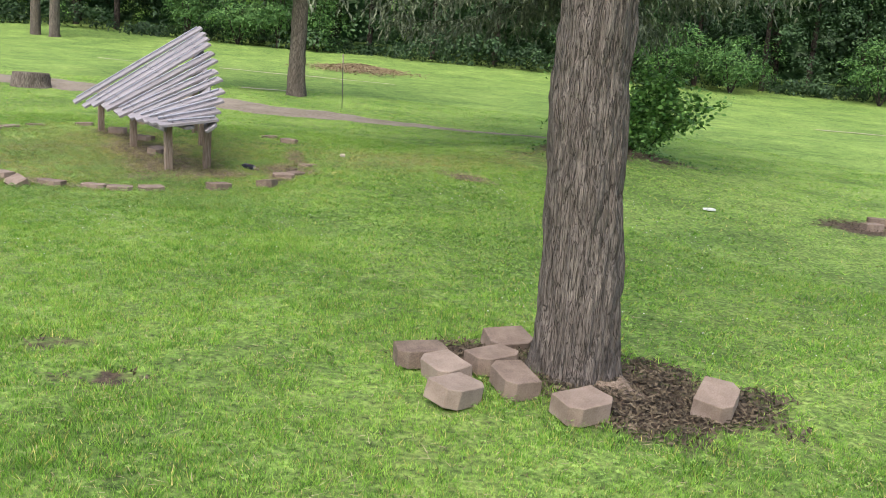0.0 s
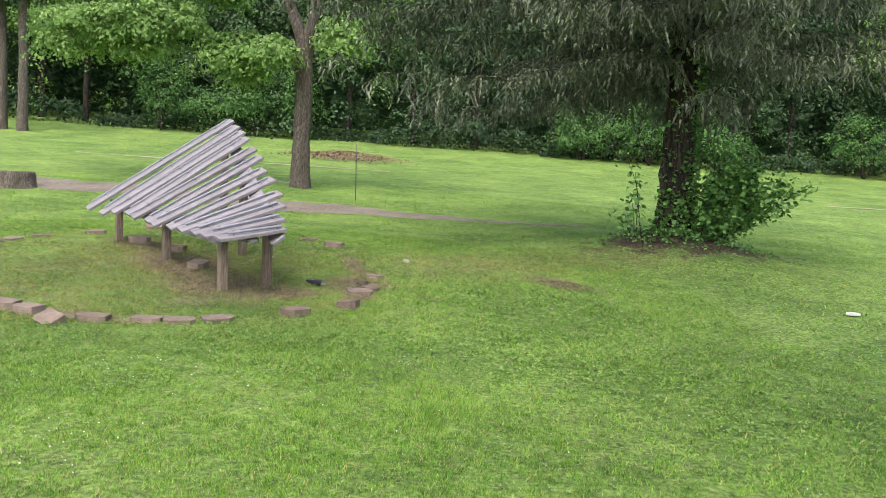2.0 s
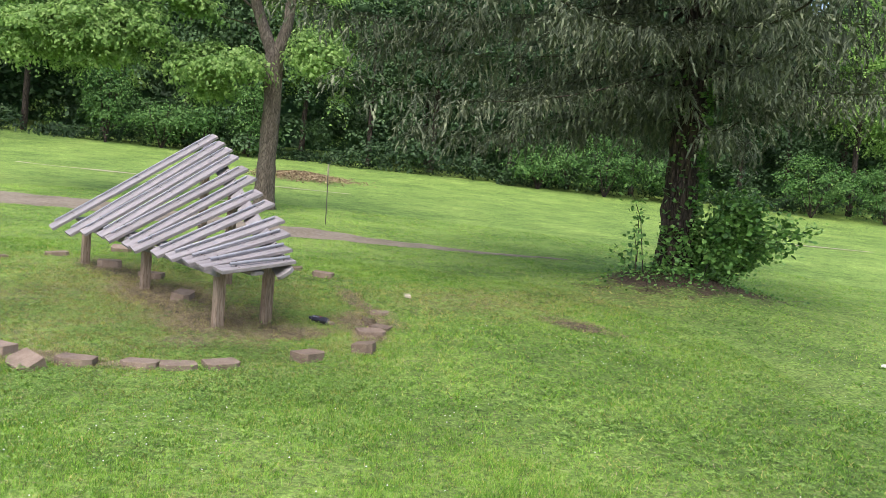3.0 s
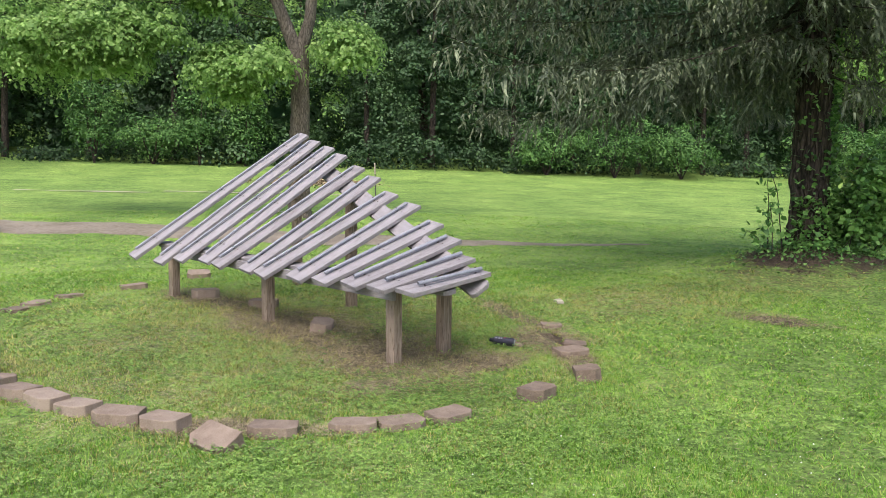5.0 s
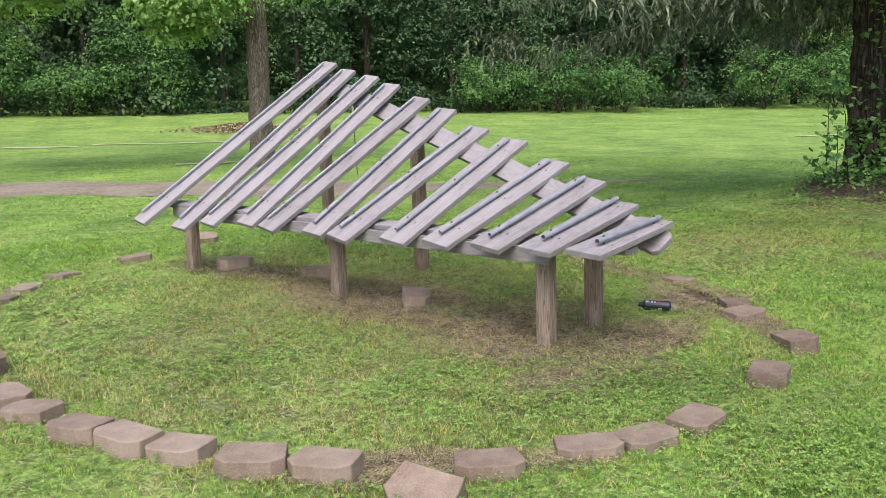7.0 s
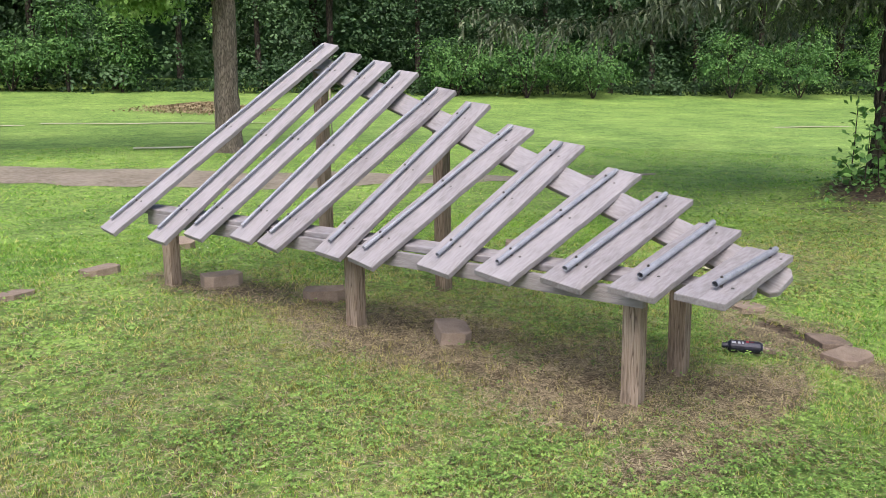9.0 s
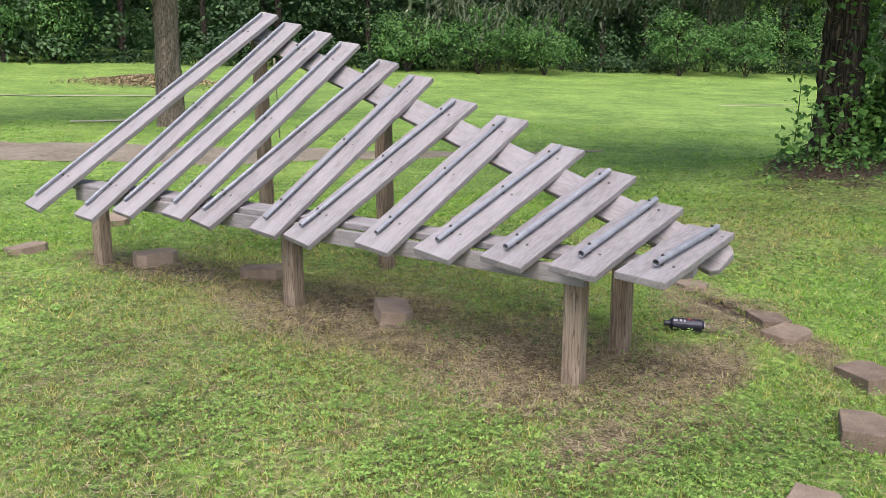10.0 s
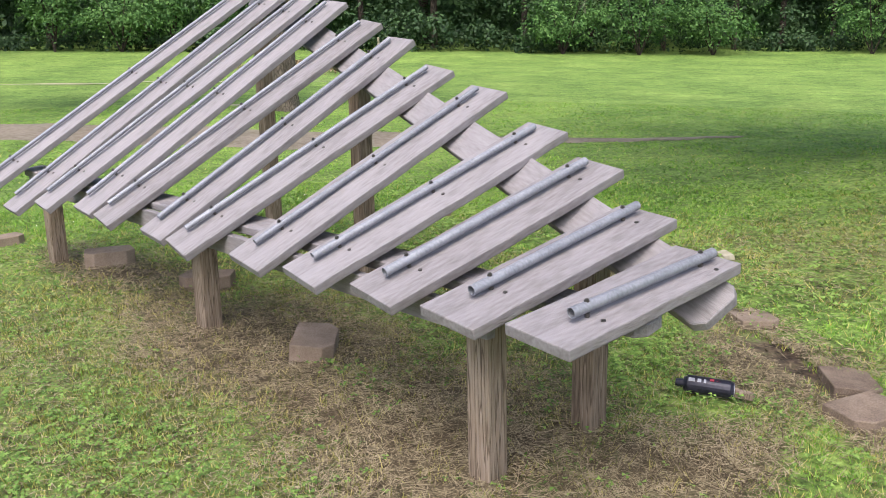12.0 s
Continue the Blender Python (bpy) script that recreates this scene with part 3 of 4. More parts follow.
def leaf_quads(centres, size, rng, droop=0.5, aspect=0.62, lift=0.8, out=None):
    """A pointed leaf at each centre, its face turned up and outwards as far as lift says."""
    n = len(centres)
    face = rng.normal(size=(n, 3)) * 0.55
    face[:, 2] += lift
    if out is not None:
        face += out * 0.7
    face /= np.linalg.norm(face, axis=1)[:, None]
    d = rng.normal(size=(n, 3))
    d[:, 2] -= droop
    d -= face * (d * face).sum(1)[:, None]
    d /= np.linalg.norm(d, axis=1)[:, None]
    s = np.cross(face, d)
    L = (size * rng.uniform(0.6, 1.35, n))[:, None]
    a, b = centres - d * L * 0.5, centres + d * L * 0.5
    c1, c2 = centres + s * L * aspect * 0.5 - d * L * 0.08, centres - s * L * aspect * 0.5 - d * L * 0.08
    return np.stack([a, c1, b, c2], 1).reshape(-1, 3)


def dome(rng, c, r, n, flat=0.45):
    """Leaf places over one bough: a ragged dome that hangs at its rim."""
    a, q = rng.uniform(0, math.tau, n), np.sqrt(rng.uniform(0, 1, n)) * r * (1 + 0.25 * np.sin(rng.uniform(0, math.tau) + 3 * rng.uniform(0, 1, n)))
    z = flat * r * (1 - 1.6 * (q / r) ** 2) + rng.normal(size=n) * 0.1 * r
    p = np.stack([np.cos(a) * q, np.sin(a) * q * 0.85, z], 1)
    o = p / (np.linalg.norm(p, axis=1)[:, None] + 1e-6)
    return np.asarray(c) + p, o


def boughs(rng, centre, radii, n_boughs, per, spread, low=-1.0, shell=0.6):
    """Boughs over an uneven crown: places of the leaves and the way they face."""
    P, O = [], []
    while len(P) < n_boughs:
        d = rng.normal(size=3)
        d /= np.linalg.norm(d)
        if d[2] < low:
            continue
        bump = 0.75 + 0.45 * noise.noise(Vector(d * 2.0) + Vector(centre) * 0.37)
        c = np.array(centre) + d * np.array(radii) * bump * rng.uniform(shell, 1.0)
        p, o = dome(rng, c, spread * rng.uniform(0.6, 1.4), int(per * rng.uniform(0.6, 1.4)))
        P.append(p)
        O.append(o + d * 0.6)
    return np.concatenate(P), np.concatenate(O)


def build_near_tree():
    x, y = 0.80, 4.58
    z = gz(x, y)
    t = tagged(new("tree"), "mature tree with a straight trunk of furrowed grey-brown bark", "tree")
    main = trunk_mesh([(x, y, z - 0.1), (x - 0.02, y, z + 0.5), (x - 0.075, y + 0.02, z + 1.7), (x - 0.06, y, z + 3.2), (x, y, z + 6)],
                      [0.238, 0.226, 0.199, 0.206, 0.17], 170, 0.021, 17, 0.09, 0.025, 1.0)
    tube_part("trunk", [main], M_BARK, t)
    root = trunk_mesh([(x + 0.12, y - 0.1, z + 0.02), (x + 0.3, y - 0.28, gz(x + 0.3, y - 0.28) - 0.03), (x + 0.62, y - 0.5, gz(x + 0.62, y - 0.5) - 0.06)], [0.13, 0.10, 0.05], 40, 0.012, 9, 0, 0.02, 3.0)
    tube_part("root", [root], M_POST, t, "pale worn surface root")
    rng = np.random.default_rng(3)
    limbs = []
    for a in np.arange(0, math.tau, 0.8):
        limbs.append(trunk_mesh([(x, y, z + 4.8 + 0.15 * a), (x + 1.6 * math.cos(a), y + 1.6 * math.sin(a), z + 6.4), (x + 3 * math.cos(a), y + 3 * math.sin(a), z + 7.6)],
                                [0.1, 0.06, 0.02], 8, 0, step=0.4))
    tube_part("limb", limbs, M_BARK, t)
    p, o = boughs(rng, (x, y, z + 8.0), (3.4, 3.4, 2.2), 85, 75, 0.7)
    mesh_from("crown", leaf_quads(p, 0.15, rng, out=o), 4, M_LEAF, t)


build_near_tree()


def build_lawn_tree():
    x, y = -4.95, 26.1
    z = gz(x, y)
    t = tagged(new("tree"), "slender forked tree with grey bark and light green leaves", "tree")
    fork = z + 4.25
    parts = [trunk_mesh([(x, y, z - 0.1), (x - 0.02, y, z + 1.2), (x + 0.03, y, z + 3.0), (x + 0.0, y, fork)], [0.30, 0.255, 0.235, 0.25], 40, 0.022, 11, 0.1, 0.08, 5.0)]
    tube_part("trunk", parts, M_BARK_GREY, t)
    limbs = [trunk_mesh([(x, y, fork - 0.15), (x - 0.45, y, fork + 1.0), (x - 0.9, y - 0.3, fork + 2.3), (x - 1.9, y - 0.6, fork + 5)], [0.19, 0.16, 0.14, 0.06], 20, 0.01, step=0.12, seed=2),
             trunk_mesh([(x, y, fork - 0.15), (x + 0.3, y, fork + 0.8), (x + 0.42, y, fork + 2.3), (x + 0.9, y, fork + 5)], [0.18, 0.15, 0.13, 0.06], 20, 0.01, step=0.12, seed=7),
             trunk_mesh([(x - 0.5, y, fork + 1.1), (x - 1.4, y - 0.3, fork + 1.7), (x - 2.6, y - 0.8, fork + 1.9)], [0.06, 0.045, 0.015], 10, 0, step=0.2),
             trunk_mesh([(x - 0.3, y, fork + 0.7), (x - 2.2, y - 0.4, fork + 0.95), (x - 4.6, y - 0.7, fork + 1.0), (x - 6.4, y - 0.8, fork + 0.7)], [0.08, 0.06, 0.04, 0.012], 10, 0, step=0.2),
             trunk_mesh([(x + 0.4, y, fork + 1.6), (x + 1.3, y - 0.2, fork + 2.6), (x + 2.4, y - 0.5, fork + 3.2)], [0.06, 0.045, 0.015], 10, 0, step=0.2)]
    for limb in limbs:
        tube_part("limb", [limb], M_BARK_GREY, t)
    rng = np.random.default_rng(11)
    crown = [boughs(rng, (x - 0.6, y, fork + 5.2), (5.0, 4.4, 4.2), 110, 80, 0.65, -0.9)]
    # low hanging sprays on both sides of the trunk
    for cx, cz, r, n in ((1.25, 0.0, 0.85, 20), (-1.5, -0.6, 1.25, 34), (-2.3, 1.3, 1.0, 18), (-3.4, 0.4, 1.0, 16), (-4.6, 0.0, 1.5, 38), (-6.1, -0.1, 1.4, 30),
                         (-4.6, 2.2, 1.6, 26), (-7.0, 2.0, 1.6, 24), (2.2, 2.6, 1.2, 16)):
        crown.append(boughs(rng, (x + cx, y - 0.6, fork + cz), (r, r, r * 0.8), int(n * 1.3), 170, 0.5))
    mesh_from("crown", leaf_quads(np.concatenate([c[0] for c in crown]), 0.125, rng, 0.9, 0.62, 0.6, np.concatenate([c[1] for c in crown])), 4, M_LEAF, t)


build_lawn_tree()


def build_spruce():
    x, y = SPRUCE
    z = gz(x, y)
    t = tagged(new("spruce"), "big dark spruce with drooping boughs, ivy climbing its trunk", "tree")
    trunk = trunk_mesh([(x, y, z - 0.15), (x, y, z + 0.8), (x + 0.04, y, z + 4), (x, y, z + 16)], [0.30, 0.26, 0.24, 0.04], 60, 0.03, 11, 0.14, 0.07, 9.0)
    tube_part("trunk", [trunk], M_BARK_DARK, t)
    rng = np.random.default_rng(21)
    limbs, quads = [], []
    heights = np.concatenate([np.linspace(2.5, 3.1, 9), np.linspace(3.2, 9.0, 80), np.linspace(9.2, 15.5, 26)])
    for k, h in enumerate(heights):
        a = k * 2.399 + rng.uniform(-0.35, 0.35)
        reach = (6.2 if h < 7 else 6.2 * (16.6 - h) / 9.6) * rng.uniform(0.62, 1.05) * (0.36 if h < 3.15 else 1) * (0.9 - 0.22 * math.cos(a))
        sag = rng.uniform(0.6, 1.5) * reach / 5
        pts = []
        for s in np.linspace(0, 1, 7):
            pts.append((x + reach * s * math.cos(a), y + reach * s * math.sin(a), z + h - sag * (1.5 * s - 0.95 * s ** 3)))
        limbs.append(trunk_mesh(pts, [0.05 * (1 - 0.85 * s) + 0.006 for s in np.linspace(0, 1, 7)], 6, 0, step=0.5))
        P = np.array(pts)
        # side branchlets, from each of which a fringe of shoots hangs
        for q in range(int((7.5 if h < 9 else 3.2) * reach * rng.uniform(0.55, 1.35))):
            s = rng.uniform(0.06, 1.0)
            i = min(5, int(s * 6))
            c = P[i] + (P[i + 1] - P[i]) * (s * 6 - i)
            b = a + rng.choice((-1, 1)) * rng.uniform(0.35, 1.0)
            span = rng.uniform(0.4, 1.3) * (1.2 - 0.75 * s)
            u = np.linspace(0, 1, max(4, int(span / 0.06)))[:, None]
            twig = c + np.concatenate([math.cos(b) * span * u, math.sin(b) * span * u, -0.4 * span * u * u + 0.03], 1)
            quads.append(twig + rng.normal(size=twig.shape) * 0.015)
            for base in twig[1::2 if h < 9.0 else 5]:
                length = rng.uniform(0.12, 0.2 + 0.45 * rng.random()) * (1.1 - 0.3 * s)
                v = np.linspace(0, 1, max(2, int(length / 0.085)))[:, None]
                sway = rng.normal(size=2) * 0.3 * length
                line = base + np.concatenate([sway[0] * v, sway[1] * v, -length * v], 1)
                quads.append(line + rng.normal(size=line.shape) * 0.012)
    tube_part("limb", limbs, M_BARK_DARK, t)
    # each shoot bristles with short needle sprays
    spikes = []
    for line in quads:
        m = len(line) - 1
        along = line[1:] - line[:-1]
        fat = rng.uniform(0.8, 1.3)
        for k in range(5):
            base = line[:-1] + along * rng.random((m, 1))
            a = rng.uniform(0, math.tau, m)
            out = np.stack([np.cos(a), np.sin(a), rng.uniform(-0.5, 0.2, m)], 1)
            tip = base + along * 0.55 + out * (rng.uniform(0.028, 0.055, (m, 1)) * fat)
            side = np.stack([-np.sin(a), np.cos(a), np.zeros(m)], 1) * 0.017 * fat
            spikes.append(np.stack([base - side, base + side, tip], 1).reshape(-1, 3))
    v = np.concatenate(spikes)
    mesh_from("crown", v, 3, M_NEEDLE, t)
    # ivy up the trunk and a bushy sucker at its foot
    ivy = []
    for k in range(2200):
        a, h = rng.uniform(-2.9, 1.3), rng.uniform(0, 1) ** 1.4 * 3.2
        r = 0.29 + rng.uniform(0, 0.1) + 0.25 * math.exp(-h / 0.25) * rng.random()
        if a < -1.3 and h > 0.7 and rng.random() < 0.75:
            continue
        ivy.append((x + r * math.cos(a), y + r * math.sin(a), z + h))
    mesh_from("ivy", leaf_quads(np.array(ivy), 0.085, rng, 0.4, 0.85), 4, M_IVY, t, )
    bush = tagged(new("bush"), "leafy green sapling bush growing at the spruce's foot", "bush")
    stems, leaves = [], []
    for k in range(34):
        side = -1 if k % 9 == 0 else 1
        bx, by = x + side * rng.uniform(0.25, 0.8), y - rng.uniform(-0.2, 0.5)
        bz = gz(bx, by)
        lean, h = side * rng.uniform(0.15, 1.35), rng.uniform(0.35, 1.5)
        if side < 0:
            h = 0.35 + 0.16 * k / 4
            lean *= 0.35
        p = [(bx, by, bz), (bx + lean * 0.4, by - 0.1, bz + h * 0.65), (bx + lean, by - 0.2, bz + h)]
        stems.append(trunk_mesh(p, [0.009, 0.006, 0.003], 5, 0, step=0.15))
        for s in np.linspace(0.25, 1.0, 20):
            c = np.array([np.interp(s, (0, .6, 1), [q[i] for q in p]) for i in range(3)])
            leaves.append(c + rng.normal(size=(13 if side > 0 else 2, 3)) * (0.1 if side > 0 else 0.08))
    for stem in stems:
        tube_part("stem", [stem], M_BARK_DARK, bush)
    cover = np.stack([x + 0.1 + rng.normal(size=1500) * 0.55, y - 0.25 + rng.normal(size=1500) * 0.4], 1)
    cover = np.column_stack([cover, ground(cover[:, 0], cover[:, 1]) + rng.uniform(0.02, 0.1, 1500)])
    ob = mesh_from("ground_ivy", leaf_quads(cover, 0.06, rng, 0.2, 0.85, 1.0), 4, M_IVY)
    tagged(ob, "low ivy covering the mound under the spruce", "ivy", kind="stuff")
    mesh_from("foliage", leaf_quads(np.concatenate(leaves), 0.095, rng, 0.5, 0.75), 4, M_IVY, bush)


build_spruce()


# ---- the edge of the woods ----
def woods_tree(seed, height, width, leaf, n_clumps, material, label, low):
    """A broad tree, leafy to near the ground, standing on the origin."""
    rng = np.random.default_rng(seed)
    t = tagged(new("tree"), label, "tree", "trees at the edge of the woods")
    bend = rng.normal(size=2) * 0.4
    tube_part("trunk", [trunk_mesh([(0, 0, -0.5), (bend[0] * 0.4, bend[1] * 0.4, height * 0.35), (bend[0], bend[1], height * 0.85)], [0.2, 0.16, 0.05], 10, 0.02, step=0.4)], M_BARK_DARK, t)
    body = [boughs(rng, (0, 0, height * 0.6), (width, width * 0.8, height * 0.42), n_clumps, int(80 * (0.22 / leaf) ** 1.6), 1.0, -0.95, 0.72)]
    # sagging sprays low down
    for k in range(int(n_clumps * low)):
        a = rng.uniform(0, math.tau)
        c = (width * 0.85 * math.cos(a), width * 0.75 * math.sin(a), rng.uniform(0.4, height * 0.33))
        p, o = dome(rng, c, rng.uniform(0.5, 1.1), 60, 0.7)
        body.append((p, o + np.array((math.cos(a), math.sin(a), 0)) * 0.6))
    mesh_from("crown", leaf_quads(np.concatenate([c[0] for c in body]), leaf, rng, 0.6, 0.62, 0.7, np.concatenate([c[1] for c in body])), 4, material, t)
    return t


def build_woods():
    rng = random.Random(8)
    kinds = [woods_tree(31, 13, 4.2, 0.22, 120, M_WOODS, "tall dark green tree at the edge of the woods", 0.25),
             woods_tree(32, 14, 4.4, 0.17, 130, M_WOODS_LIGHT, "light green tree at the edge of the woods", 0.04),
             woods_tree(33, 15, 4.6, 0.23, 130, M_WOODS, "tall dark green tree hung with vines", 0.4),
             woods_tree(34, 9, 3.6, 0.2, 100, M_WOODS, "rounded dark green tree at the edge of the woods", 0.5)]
    first = {}
    x = -46.0
    while x < 62:
        light = -42 < x < -3 or x > 24
        k = rng.choice((1, 1, 1, 0) if light else (0, 2, 3, 0, 2))
        y = 54.5 + rng.uniform(-1.2, 2.5) - max(0, x - 18) * 0.12
        m = pose(x, y, gz(x, y) - 0.1, 0, 0, rng.uniform(-40, 40))
        if k in first:
            ob = copy_thing(kinds[k], m)
        else:
            ob = kinds[k]
            ob.matrix_basis = m
            first[k] = True
        ob.scale = (rng.uniform(0.85, 1.15),) * 3
        x += rng.uniform(3.0, 5.0)
    x = -60.0
    while x < 80:
        k = 3
        y = 61 + rng.uniform(-1.5, 3)
        ob = copy_thing(kinds[k], pose(x, y, gz(x, y) - 0.1, 0, 0, rng.uniform(0, 360)))
        ob.scale = (rng.uniform(1.7, 2.1),) * 3
        x += rng.uniform(9, 12)
    # undergrowth along the edge, its leaf colour darkened for the shade under trees
    g = np.random.default_rng(5)
    pts, outs = [], []
    for k in range(560):
        px = g.uniform(-50, 62)
        py = 51.8 + g.uniform(0, 2.2) + 0.5 * math.sin(px * 0.7) - max(0, px - 18) * 0.12
        h = g.uniform(0.1, 1.6) * (0.7 + 0.5 * math.sin(px * 0.45 + 1))
        p, o = dome(g, (px, py, gz(px, py) + max(0.15, h)), g.uniform(0.4, 0.9), 75, 0.6)
        pts.append(p)
        outs.append(o + np.array((0, -0.5, 0)))
    ob = mesh_from("undergrowth", leaf_quads(np.concatenate(pts), 0.19, g, 0.4, 0.62, 0.7, np.concatenate(outs)), 4, M_UNDER_SHADED)
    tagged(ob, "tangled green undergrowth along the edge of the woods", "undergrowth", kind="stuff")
    # broad shrubs that stand out from the edge
    for k, (sx, sy, w, h) in enumerate(((8.5, 50.6, 2.6, 3.6), (12.5, 50.2, 3.0, 4.4), (16.5, 50.0, 2.6, 3.8), (-13.5, 51.5, 2.2, 3.4), (-11, 51.3, 1.1, 6.0), (-8.6, 51.6, 0.9, 5.0), (-16.5, 51.2, 1.2, 5.5), (25, 49, 2.8, 4.2), (29.5, 48.5, 3.0, 4.5), (35, 47.5, 3.0, 4.5))):
        shrub = tagged(new("shrub"), "broad light green shrub at the edge of the woods", "shrub", "shrubs at the edge of the woods")
        r3 = np.random.default_rng(60 + k)
        b = gz(sx, sy)
        stems = [trunk_mesh([(sx, sy, b - 0.1), (sx + w * 0.5 * math.cos(a), sy + w * 0.4 * math.sin(a), b + h * 0.7)], [0.05, 0.015], 6, 0, step=0.5) for a in np.arange(0, 6, 1.3)]
        tube_part("stem", stems, M_BARK_DARK, shrub)
        p, o = boughs(r3, (sx, sy, b + h * 0.46), (w * 1.1, w * 0.7, h * 0.5), 50, 100, 0.8)
        mesh_from("foliage", leaf_quads(p, 0.17, r3, 0.6, 0.45, 0.8, o), 4, M_SHRUB, shrub)
    # added dark sheet far beyond the lawn: shade of dense woods in the gaps
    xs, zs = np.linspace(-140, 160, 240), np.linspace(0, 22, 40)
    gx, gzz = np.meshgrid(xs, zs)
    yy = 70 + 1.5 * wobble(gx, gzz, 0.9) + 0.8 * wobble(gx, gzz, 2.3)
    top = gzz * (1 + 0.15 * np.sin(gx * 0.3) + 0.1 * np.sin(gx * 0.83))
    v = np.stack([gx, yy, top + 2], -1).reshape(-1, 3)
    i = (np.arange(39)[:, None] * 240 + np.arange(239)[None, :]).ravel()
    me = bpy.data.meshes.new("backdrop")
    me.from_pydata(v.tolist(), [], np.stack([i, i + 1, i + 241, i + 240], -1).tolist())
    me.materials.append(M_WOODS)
    tagged(new("backdrop", me), "dark green sheet standing in for the shaded depth of the woods", "woods", kind="structure")
    # two bare trunks standing out before the woods
    for tx, ty in ((-22.0, 45.7), (-23.2, 46.0)):
        t = tagged(new("tree"), "straight grey tree trunk standing before the woods", "tree", "pair of grey trunks")
        b = gz(tx, ty)
        tube_part("trunk", [trunk_mesh([(tx, ty, b - 0.1), (tx + 0.1, ty, b + 4), (tx, ty, b + 11)], [0.28, 0.22, 0.12], 24, 0.02, 9, 0.1, 0.15, tx)], M_BARK_GREY, t)
        r2 = np.random.default_rng(int(-tx))
        p, o = boughs(r2, (tx, ty, b + 9), (3, 3, 3.5), 60, 60, 0.8)
        mesh_from("crown", leaf_quads(p, 0.24, r2, out=o), 4, M_WOODS, t)


build_woods()


# ---- small things on the lawn ----
def build_marker_rod():
    x, y = -3.15, 23.5
    z = gz(x, y)
    rod = tagged(new("marker_rod"), "thin dark metal rod with a pale cap stuck in the lawn", "rod")
    tube_part("shaft", [trunk_mesh([(x, y, z - 0.1), (x - 0.03, y, z + 1.25)], [0.012, 0.012], 8, 0, step=0.2)], M_BOLT, rod)
    tube_part("cap", [trunk_mesh([(x - 0.03, y, z + 1.25), (x - 0.035, y, z + 1.5)], [0.022, 0.02], 8, 0, step=0.1)], M_STONE, rod, "pale worn cap")


build_marker_rod()


def build_stump():
    x, y = -11.4, 22.3
    z = gz(x, y)
    v, f = trunk_mesh([(x, y, z - 0.05), (x, y, z + 0.2), (x, y, z + 0.36)], [0.5, 0.46, 0.44], 40, 0.03, 9, 0.12, 0.06, 2.0)
    n = len(v)
    v.append((x, y, z + 0.36))
    f += [(n - 40 + i, n - 40 + (i + 1) % 40, n) for i in range(40)]
    stump = tagged(new("tree_stump"), "broad grey tree stump cut low on the lawn", "stump")
    tube_part("wood", [(v, f)], M_BARK_GREY, stump)


build_stump()


def build_can():
    x, y = -2.84, 11.58
    z = gz(x, y)
    can = tagged(new("drink_can"), "crushed dark drink can lying on the worn grass", "can")
    prof = ((0, 0.012), (0.0, 0.024), (0.006, 0.027), (0.012, 0.033), (0.15, 0.033), (0.158, 0.028), (0.162, 0.027), (0.162, 0.0))
    bm = bmesh.new()
    rings = [[bm.verts.new((px, r * math.cos(a * math.tau / 20) * (0.86 if 0.03 < px < 0.14 else 1), r * math.sin(a * math.tau / 20))) for a in range(20)] for px, r in prof[:-1]]
    for a, b in zip(rings, rings[1:]):
        for i in range(20):
            bm.faces.new((a[i], a[(i + 1) % 20], b[(i + 1) % 20], b[i]))
    bm.faces.new(rings[0])
    bm.faces.new(rings[-1])
    bmesh.ops.recalc_face_normals(bm, faces=bm.faces)
    bm.transform(Matrix.Translation((-0.08, 0, 0)))
    body = part("body", bm, M_CAN, can, smooth=False)
    band = bmesh.new()
    for i in range(3):
        bmesh.ops.create_cube(band, size=1, matrix=pose(0.01 + i * 0.022, -0.014 + 0.004 * i, 0.0315 - 0.0016 * i, 18) @ Matrix.Diagonal((0.014, 0.010, 0.0015, 1)))
    part("print", band, M_RED, can, "red printed bars")
    neck = bmesh.new()
    bmesh.ops.create_cone(neck, cap_ends=True, segments=14, radius1=0.013, radius2=0.017, depth=0.03, matrix=pose(-0.092, 0, 0, 0, 90, 0))
    part("neck", neck, M_CAN, can)
    pale = bmesh.new()
    for i, (px, w) in enumerate(((-0.055, 0.02), (-0.03, 0.012), (-0.012, 0.008))):
        bmesh.ops.create_cube(pale, size=1, matrix=pose(px, -0.02, 0.0265, 38) @ Matrix.Diagonal((w, 0.014, 0.0015, 1)))
    part("print", pale, M_STEEL, can, "pale printed bars")
    lid = bmesh.new()
    bmesh.ops.create_cone(lid, cap_ends=True, segments=20, radius1=0.025, radius2=0.025, depth=0.003, matrix=pose(0.083, 0, 0, 0, 90, 0))
    part("lid", lid, M_STEEL, can, "pale metal lid")
    can.matrix_world = pose(x, y, z + 0.05, 0, 3, -28) @ Matrix.Diagonal((1.2, 1.15, 1.15, 1))


build_can()


